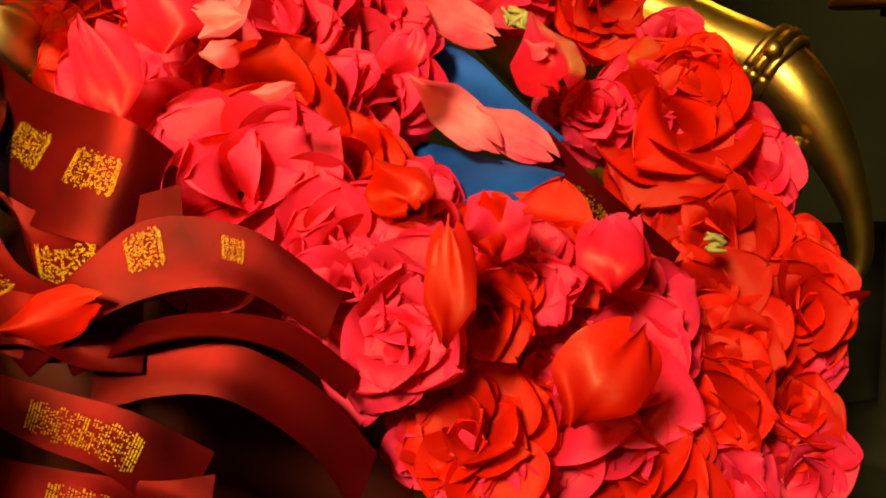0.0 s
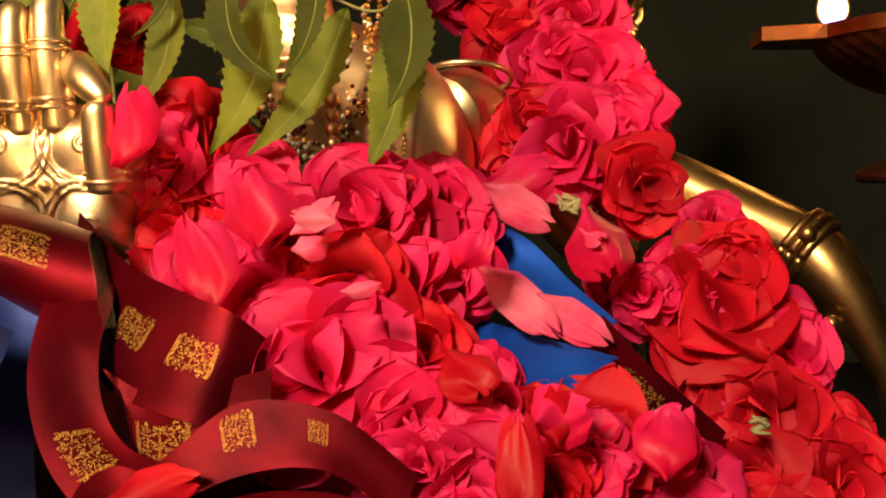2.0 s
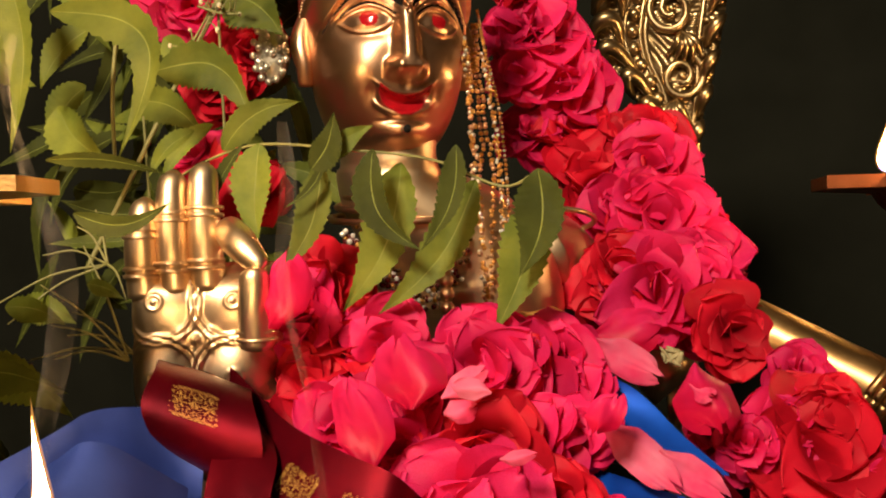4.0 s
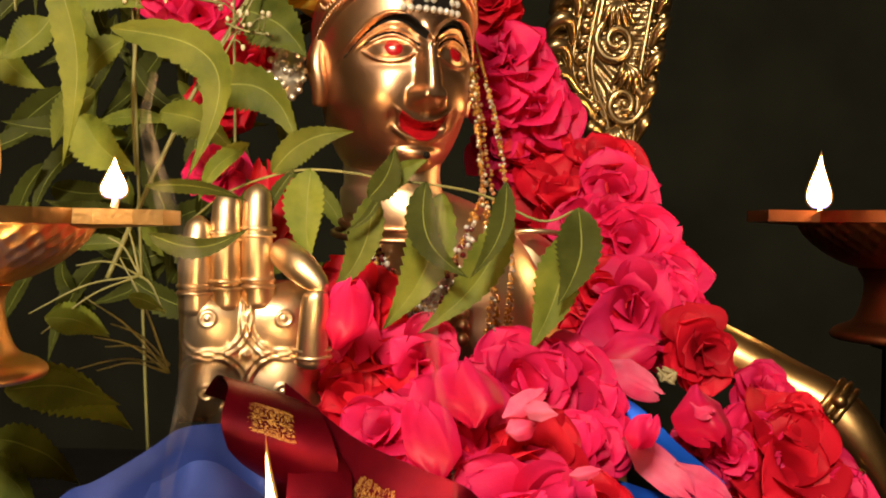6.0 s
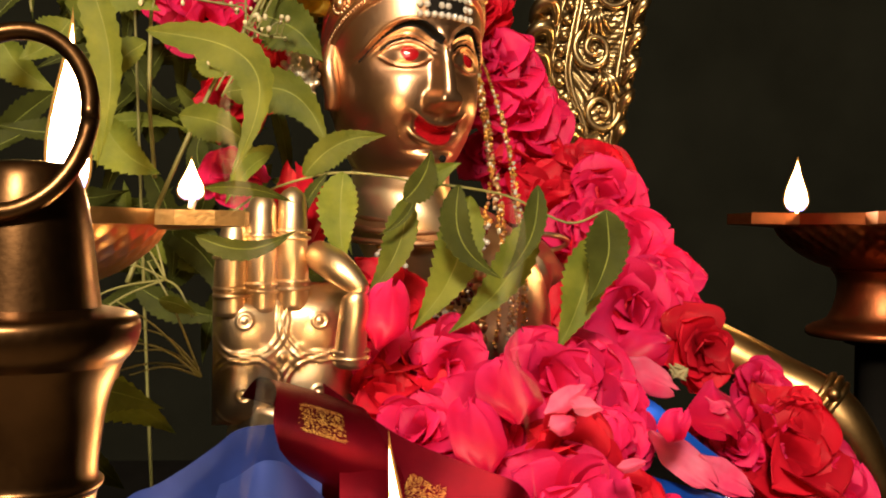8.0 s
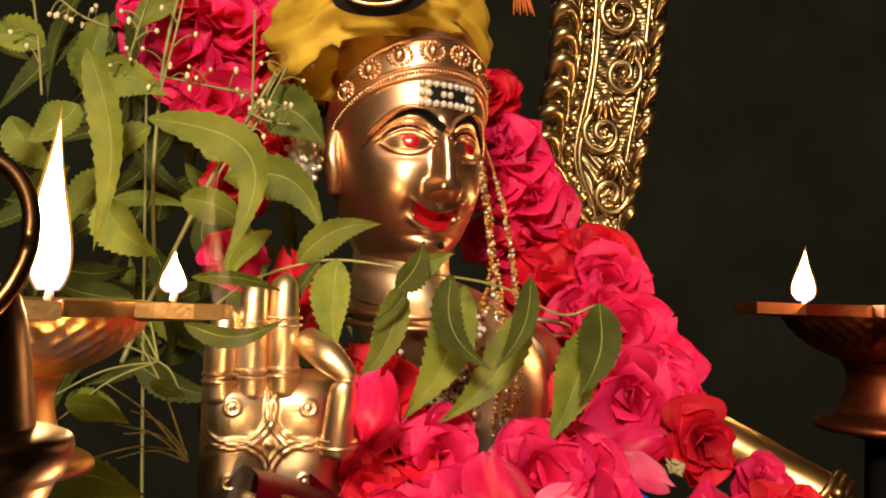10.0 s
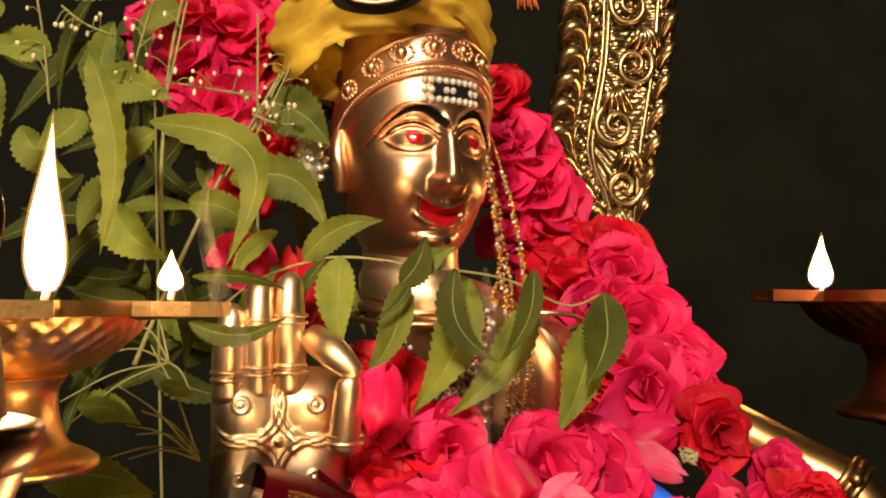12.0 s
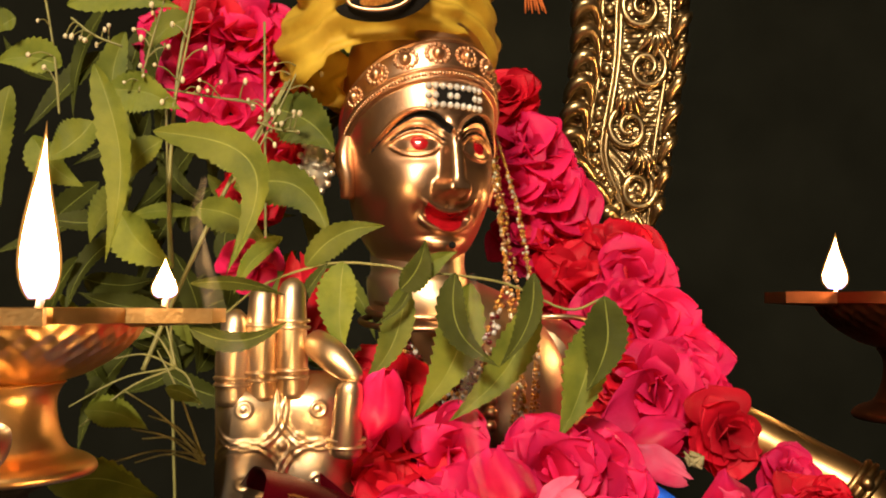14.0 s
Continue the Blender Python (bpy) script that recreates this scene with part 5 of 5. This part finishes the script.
# ---- head cloth ----
def head_cloth():
    base = thing("head_cloth", HEAD, "bright yellow silk head cloth wrapped above the brow", "cloth")

    def f(s, t):
        az = -2.9 + 4.35 * s
        low = max(band(max(-1.35, min(1.35, az))) + 0.0245, 0.026) - (0.004 if az < -1.2 else 0)
        out = 0.043 + 0.034 * (1 / (1 + math.exp(7 * (az + 0.95)))) - 0.018 * max(0.0, -az - 1.9)
        v = low + (0.105 - low) * t
        fold = 0.0022 * math.sin(26 * t + 5 * az + 2 * math.sin(3 * az)) + 0.0016 * math.sin(9 * az + 11 * t) + 0.0025 * noise.noise((az * 3, t * 5, 2.0))
        r = out * (0.93 + 0.10 * math.sin(math.pi * min(1, t * 1.6))) + fold
        return tuple(Vector(head_local(r * math.sin(az), v + 0.003 * math.sin(5 * az), 1.05 * r * math.cos(az))) - HEAD)

    part("wrap", make_mesh("wrap", *grid(150, 60, f), YELLOW), base)
    v, g = grid(30, 24, lambda s, t: tuple(Vector((-0.0991, 0.0300, 0.3881)) * (1 - s) + Vector((-0.0587, 0.0200, 0.3592)) * s + Vector((0.004 * math.sin(9 * t), -0.012 * math.sin(3 * s) + 0.004 * math.sin(14 * s + 7 * t), -0.032 * t + 0.004 * math.sin(8 * s))) - HEAD))
    part("loose_end", make_mesh("loose_end", v, g, YELLOW), base)


head_cloth()


def crest():
    base = thing("crest_ornament", (-0.0385, -0.0350, 0.3802), "black crest ornament with a gold brocade field", "ornament")
    c = Vector(base.location)
    a, b = 0.0253, 0.0132

    def pad(k, depth):
        def f(s, t):
            w = math.pi * (1 + s)
            return (a * k * t * math.cos(w) + 0.004 * t, -depth * (1 - t * t), b * k * t * math.sin(w) * (1.0 + 0.25 * math.cos(w)) + 0.006 * t * math.cos(w))
        v, g = grid(40, 12, f)
        return v, g

    part("field_edge", make_mesh("field_edge", *pad(1.0, 0.006), BLACK), base)
    part("gold_field", make_mesh("gold_field", *pad(0.66, 0.009), ZARI), base)
    rope = [(a * 0.68 * math.cos(w) + 0.0027, -0.0062, b * 0.68 * math.sin(w) * (1.0 + 0.25 * math.cos(w)) + 0.004 * math.cos(w), 0.0009) for w in np.linspace(math.pi, 2 * math.pi, 20)]
    part("gold_rope", make_mesh("gold_rope", *tube(rope, 60, 8), GOLD), base)
    v, g = grid(12, 8, lambda s, t: (a * (2 * s - 1) * (1 - 0.1 * t), 0.002 * math.sin(6 * s), 0.03 * t))
    part("top_edge", make_mesh("top_edge", v, g, BLACK), base)


crest()
c = (0.0512, 0.0900, 0.4245)
tagged(part("orange_tassel", make_mesh("orange_tassel", *join(*[tube([(c[0] + 0.002 * k, c[1], c[2] + 0.03, 0.001), (c[0] + 0.0012 * k - 0.002, c[1] + 0.001 * k, c[2] + 0.008, 0.0012), (c[0] + 0.0022 * k + 0.001, c[1], c[2] - 0.012 - 0.002 * (k % 2), 0.0005)], 12, 6) for k in range(-3, 4)]), TASSEL)), "small orange thread tassel hanging behind the head", "tassel")

# ---- bud stalks ----
def bud_stalk(rows, label, buds, seed=0, r=0.0006):
    base = thing("bud_stalk", (0, 0, 0), label, "flower stalk")
    rnd = random.Random(seed)
    q = spline(rows, 40)
    part("stalk", make_mesh("stalk", *tube([(*p, r) for p in rows], 30, 7), STEM), base)
    for k in range(buds):
        p = q[int(4 + 35 * k / max(1, buds))]
        e = p + np.array([rnd.uniform(-0.012, 0.012), rnd.uniform(-0.008, 0.004), rnd.uniform(-0.009, 0.010)])
        mid = (p + e) / 2 + np.array([0, 0, 0.002])
        vf = join(tube([(*p, 0.0004), (*mid, 0.00035), (*e, 0.0003)], 8, 6), ball(e, rnd.uniform(0.0009, 0.0014), 8, 5, (1, 1, rnd.uniform(1, 1.7))))
        cut = len(vf[1]) - 40
        part("bud", make_mesh("bud", *vf, [STEM, BUD], True, [0] * cut + [1] * 40), base, None, "cream flower bud")
    return base


bud_stalk([(-0.1139, -0.0200, 0.2868), (-0.1002, -0.0100, 0.3167), (-0.0871, 0.0000, 0.3479), (-0.0697, 0.0050, 0.3869)], "tall green stalk with cream buds", 11, 1)
bud_stalk([(-0.1110, -0.0200, 0.2839), (-0.0933, -0.0150, 0.3218), (-0.0795, -0.0100, 0.3547), (-0.0647, -0.0100, 0.3884)], "tall green stalk with cream buds", 7, 2)
bud_stalk([(-0.1453, -0.0200, 0.3253), (-0.1399, -0.0200, 0.3521), (-0.1331, -0.0200, 0.3911)], "thin green stalk with cream buds", 5, 3)
bud_stalk([(-0.1632, -0.0200, 0.3342), (-0.1577, -0.0200, 0.3581), (-0.1494, -0.0200, 0.3881)], "thin green stalk with cream buds", 9, 4)
bud_stalk([(-0.1515, -0.0100, 0.3379), (-0.1261, -0.0150, 0.3329), (-0.1012, -0.0200, 0.3282)], "side stalk with round cream buds", 9, 5)
bud_stalk([(-0.1011, -0.0200, 0.3187), (-0.0908, -0.0200, 0.3149), (-0.0799, -0.0200, 0.3134)], "side stalk with round cream buds", 8, 6)
bud_stalk([(-0.2103, -0.0300, 0.3878), (-0.2036, -0.0300, 0.3524), (-0.1958, -0.0400, 0.3184)], "thin green stalk with cream buds", 4, 7)
bud_stalk([(-0.1953, -0.0300, 0.3701), (-0.1835, -0.0300, 0.3612), (-0.1690, -0.0300, 0.3554)], "side stalk with round cream buds", 8, 8)

def bare_stalks(node, ends, label, r=0.0006):
    base = thing("bare_stalks", (0, 0, 0), label, "stalks")
    for k, e in enumerate(ends):
        mid = tuple((node[i] + e[i]) / 2 + (0.004 if i == 2 else 0) for i in range(3))
        part("stalk", make_mesh("stalk", *tube([(*node, r), (*mid, r * 0.85), (*e, r * 0.6)], 16, 6), STEM), base)


bare_stalks((-0.1293, -0.0600, 0.1949), [(-0.1709, -0.0800, 0.1786), (-0.1656, -0.0800, 0.1699), (-0.1437, -0.0600, 0.2121), (-0.1546, -0.0700, 0.1995), (-0.1402, -0.0500, 0.2200), (-0.1152, -0.0700, 0.1788)], "pale bare neem stalks")
bare_stalks((-0.1123, -0.0700, 0.1557), [(-0.1491, -0.0900, 0.1553), (-0.1353, -0.0800, 0.1749), (-0.1377, -0.0800, 0.1648)], "pale bare neem stalks")
bare_stalks((-0.1096, -0.0800, 0.1537), [(-0.1392, -0.0900, 0.1702), (-0.1433, -0.0900, 0.1871), (-0.1376, -0.0900, 0.1558), (-0.1350, -0.0700, 0.2033)], "pale bare neem stalks")


# ---- lamps ----
def flame_at(place, height, width, parent, tint=1.0):
    x, y, z = place
    rows, seg, lean = 30, 20, random.Random(int(abs(x * 7919 + y * 104729) * 1000)).uniform(-0.05, 0.05)

    def drop_shape(high, wide, low):
        v = []
        for i in range(rows + 1):
            h = i / rows
            r = max(1e-5, 0.48 * wide * math.sin(math.pi * (0.035 + 0.965 * h) ** 0.52) ** 1.2 * (1 - 0.35 * h))
            for k in range(seg):
                w = 2 * math.pi * k / seg
                v.append((r * math.cos(w) + lean * high * math.sin(4.5 * h) * h, r * math.sin(w), low + h * high))
        return v, [(i * seg + k, i * seg + (k + 1) % seg, (i + 1) * seg + (k + 1) % seg, (i + 1) * seg + k) for i in range(rows) for k in range(seg)]

    fl = part("flame", make_mesh("flame", *drop_shape(height, width, 0.0), FLAME), parent, Matrix.Translation((x, y, z)), "bright yellow-white flame")
    part("flame_mantle", make_mesh("flame_mantle", *drop_shape(height * 1.10, width * 1.16, -0.0004), MANTLE), fl, None, "thin orange outer flame")
    w = part("wick", make_mesh("wick", *tube([(x, y, z - 0.003, 0.0012), (x + 0.001, y, z + 0.001, 0.0011), (x, y, z + 0.004, 0.0008)], 8, 8), WICK), parent)
    return fl


def oil_lamp(place, bowl, reach, turns, mat, label, wicks):
    """A footed oil lamp: place is the middle of its rim; reach is how far its spouts stick out."""
    x, y, z = place
    base = thing("oil_lamp", (x, y, TABLE), label, "oil lamp")
    drop = z - TABLE
    k = bowl
    prof = [(0.95 * k, -0.05 * k), (0.97 * k, -0.09 * k), (0.90 * k, -0.22 * k), (0.74 * k, -0.36 * k), (0.56 * k, -0.46 * k), (0.40 * k, -0.51 * k)]

    def engraved(r, h, w):
        deep = bell(h + 0.24 * k, 0.14 * k)
        return r - 0.026 * k * deep * abs(math.sin(19 * w + 22 * h / k) * math.sin(19 * w - 22 * h / k)) ** 0.6

    rows, seg = spline(list(reversed(prof)), 60), 240
    v = [(engraved(r, h, 2 * math.pi * i / seg) * math.cos(2 * math.pi * i / seg), engraved(r, h, 2 * math.pi * i / seg) * math.sin(2 * math.pi * i / seg), h + drop) for r, h in rows for i in range(seg)]
    f = [(j * seg + i, j * seg + (i + 1) % seg, (j + 1) * seg + (i + 1) % seg, (j + 1) * seg + i) for j in range(59) for i in range(seg)]
    part("bowl", make_mesh("bowl", v, f, mat), base)
    v, f = lathe([(0.52 * k, -1.16 * k), (0.63 * k, -1.15 * k), (0.65 * k, -1.10 * k), (0.60 * k, -1.05 * k), (0.46 * k, -0.98 * k), (0.39 * k, -0.82 * k), (0.37 * k, -0.64 * k), (0.41 * k, -0.54 * k), (0.43 * k, -0.52 * k), (0.40 * k, -0.50 * k)], 48, 80)
    part("stem", make_mesh("stem", [(a, b, c + drop) for a, b, c in v], f, mat), base)
    low = -1.16 * k
    stand = thing("lamp_stand", (x, y, TABLE), "plain black wooden stand under an oil lamp", "stand")
    v, f = lathe([(0.62 * k, 0), (0.62 * k, 0.006), (0.40 * k, 0.012), (0.20 * k, 0.02), (0.20 * k, drop + low - 0.006), (0.30 * k, drop + low - 0.004), (0.30 * k, drop + low), (0, drop + low)], 40)
    part("post", make_mesh("post", v, f, BLACK), stand)
    seg = 120
    ring = []
    for i in range(seg):
        w = 2 * math.pi * i / seg
        r = 0.98 * k
        for tw in turns:
            dw = (w - radians(tw) + math.pi) % (2 * math.pi) - math.pi
            if abs(dw) < 0.9:
                r = max(r, min(reach / max(0.2, math.cos(dw)), 0.30 * k / max(1e-3, abs(math.sin(dw)))))
        ring.append((r * math.cos(w), r * math.sin(w)))
    verts = [(0.9 * p[0] * min(1, k / math.hypot(*p)), 0.9 * p[1] * min(1, k / math.hypot(*p)), drop - 0.06 * k) for p in ring]
    verts += [(*p, drop) for p in ring] + [(*p, drop - 0.10 * k) for p in ring] + [(0.8 * p[0] * min(1, k / math.hypot(*p)), 0.8 * p[1] * min(1, k / math.hypot(*p)), drop - 0.14 * k) for p in ring]
    faces = [(m * seg + i, m * seg + (i + 1) % seg, (m + 1) * seg + (i + 1) % seg, (m + 1) * seg + i) for m in range(3) for i in range(seg)]
    faces.append(tuple(range(seg)))
    part("rim_plate", make_mesh("rim_plate", verts, faces, mat, False), base)
    for (wx, wy, wz), h, wd in wicks:
        flame_at((wx - x, wy - y, wz - TABLE), h, wd, base)
    return base


LC = (-0.1450, -0.2000, 0.2230)
oil_lamp(LC, 0.0461, 0.0687, (4, 76, 148, 220, 292), BRASS, "engraved brass oil lamp with two burning wicks",
         (((-0.1210, -0.2290, 0.2258), 0.0480, 0.0120), ((-0.0930, -0.2000, 0.2265), 0.0125, 0.0084)))
RC = (0.3200, 0.1400, 0.2350)
oil_lamp(RC, 0.0740, 0.1020, (180, 252, 324, 36, 108), SHADED_BRASS, "footed brass oil lamp with burning wicks, shade painted into its metal",
         (((0.2590, 0.1400, 0.2375), 0.0350, 0.0165), ((0.2950, 0.0650, 0.2365), 0.0300, 0.0150)))
FC = (-0.0312, -0.2680, 0.1140)
oil_lamp(FC, 0.022, 0.036, (80, 200, 320), BRASS, "small brass oil lamp with one tall flame", (((-0.0312, -0.2680, 0.1190), 0.046, 0.0080),))


def hooked_lamp():
    c = (-0.0903, -0.3500, 0.2015)
    base = thing("hooked_lamp_column", (c[0], c[1], TABLE), "dark bronze lamp column with a hanging ring on its top", "lamp column")
    d = c[2] - TABLE
    low = [(0.026, -d), (0.026, -d + 0.008), (0.013, -d + 0.02), (0.0100, -0.09), (0.0125, -0.075), (0.0100, -0.060), (0.0103, -0.036), (0.0114, -0.034), (0.0103, -0.032), (0.0103, -0.026), (0.0114, -0.024), (0.0105, -0.022), (0.0118, -0.012), (0.0142, -0.0055)]
    v, f = lathe([(r, z + d) for r, z in low], 48, 150)
    part("column", make_mesh("column", v, f, BRONZE), base)
    v, f = lathe([(r, z + d) for r, z in ((0.0142, -0.0055), (0.0158, -0.0035), (0.0166, -0.0010), (0.0164, 0.0012), (0.0148, 0.0022), (0.0108, 0.0030))], 48, 40)
    part("collar", make_mesh("collar", v, f, BRONZE), base)
    v, f = lathe([(r, z + d) for r, z in ((0.0108, 0.0030), (0.0104, 0.0060), (0.0092, 0.0160), (0.0080, 0.0215), (0.0066, 0.0243), (0.0040, 0.0250), (0.0, 0.0251))], 40, 40)
    part("cap", make_mesh("cap", v, f, BRONZE), base)
    ring = [(0.0116 * math.cos(w) - 0.0012, 0.001 - 0.0055 * (1 - math.sin(w)), d + 0.0310 + 0.0140 * math.sin(w), 0.0014) for w in np.linspace(0, 2 * math.pi, 24)]
    part("ring", make_mesh("ring", *tube(ring, 60, 10), BRONZE), base)


hooked_lamp()


# ---- incense smoke ----
SMOKE = bpy.data.materials.new("thin_smoke")
SMOKE.use_nodes = True
sn, sl = SMOKE.node_tree.nodes, SMOKE.node_tree.links
sn.clear()
clear, haze, scatter = sn.new("ShaderNodeBsdfTransparent"), sn.new("ShaderNodeBsdfTranslucent"), sn.new("ShaderNodeBsdfDiffuse")
haze.inputs["Color"].default_value = scatter.inputs["Color"].default_value = (0.8, 0.76, 0.70, 1)
both, thin, puffs, span = sn.new("ShaderNodeMixShader"), sn.new("ShaderNodeMixShader"), sn.new("ShaderNodeTexNoise"), sn.new("ShaderNodeMapRange")
puffs.inputs["Scale"].default_value = 60.0
span.inputs["From Min"].default_value, span.inputs["From Max"].default_value = 0.30, 0.75
span.inputs["To Min"].default_value, span.inputs["To Max"].default_value = 0.0, 0.10
place = sn.new("ShaderNodeTexCoord")
sl.new(place.outputs["Object"], puffs.inputs["Vector"])
sl.new(puffs.outputs["Fac"], span.inputs["Value"])
sl.new(span.outputs["Result"], thin.inputs["Fac"])
sl.new(scatter.outputs["BSDF"], both.inputs[1])
sl.new(haze.outputs["BSDF"], both.inputs[2])
sl.new(clear.outputs["BSDF"], thin.inputs[1])
sl.new(both.outputs["Shader"], thin.inputs[2])
sl.new(thin.outputs["Shader"], sn.new("ShaderNodeOutputMaterial").inputs["Surface"])


def smoke_wisp(rows, wide, seed):
    """A thin curling sheet of smoke along a rising line."""
    q = spline(rows, 70)
    rnd = random.Random(seed)
    a, b = rnd.uniform(0, 6), rnd.uniform(0, 6)

    def f(s, t):
        p = q[round(s * 69)]
        c = (t - 0.5) * wide * (0.7 + 0.5 * math.sin(5 * s + a)) * math.sin(math.pi * (0.02 + 0.96 * s)) ** 0.5
        return (p[0] + c, p[1] + 0.4 * wide * math.sin(4 * t + 6 * s + b), p[2] + 0.1 * c)

    return tagged(part("incense_smoke", make_mesh("incense_smoke", *grid(70, 9, f), SMOKE)), "thin pale wisp of rising incense smoke", "smoke", kind="stuff")


smoke_wisp([(0.0056, -0.2100, 0.2344), (0.0071, -0.2100, 0.2168), (0.0047, -0.2100, 0.1955), (0.0066, -0.2100, 0.1787), (0.0110, -0.2100, 0.1604), (0.0130, -0.2100, 0.1452), (0.0150, -0.2100, 0.1300)], 0.0060, 1)
smoke_wisp([(-0.0810, -0.2000, 0.2653), (-0.0830, -0.2000, 0.2487), (-0.0755, -0.2000, 0.2201), (-0.0670, -0.2000, 0.1983), (-0.0686, -0.2000, 0.1718), (-0.0749, -0.2000, 0.1418), (-0.0762, -0.2000, 0.1251)], 0.0085, 2)
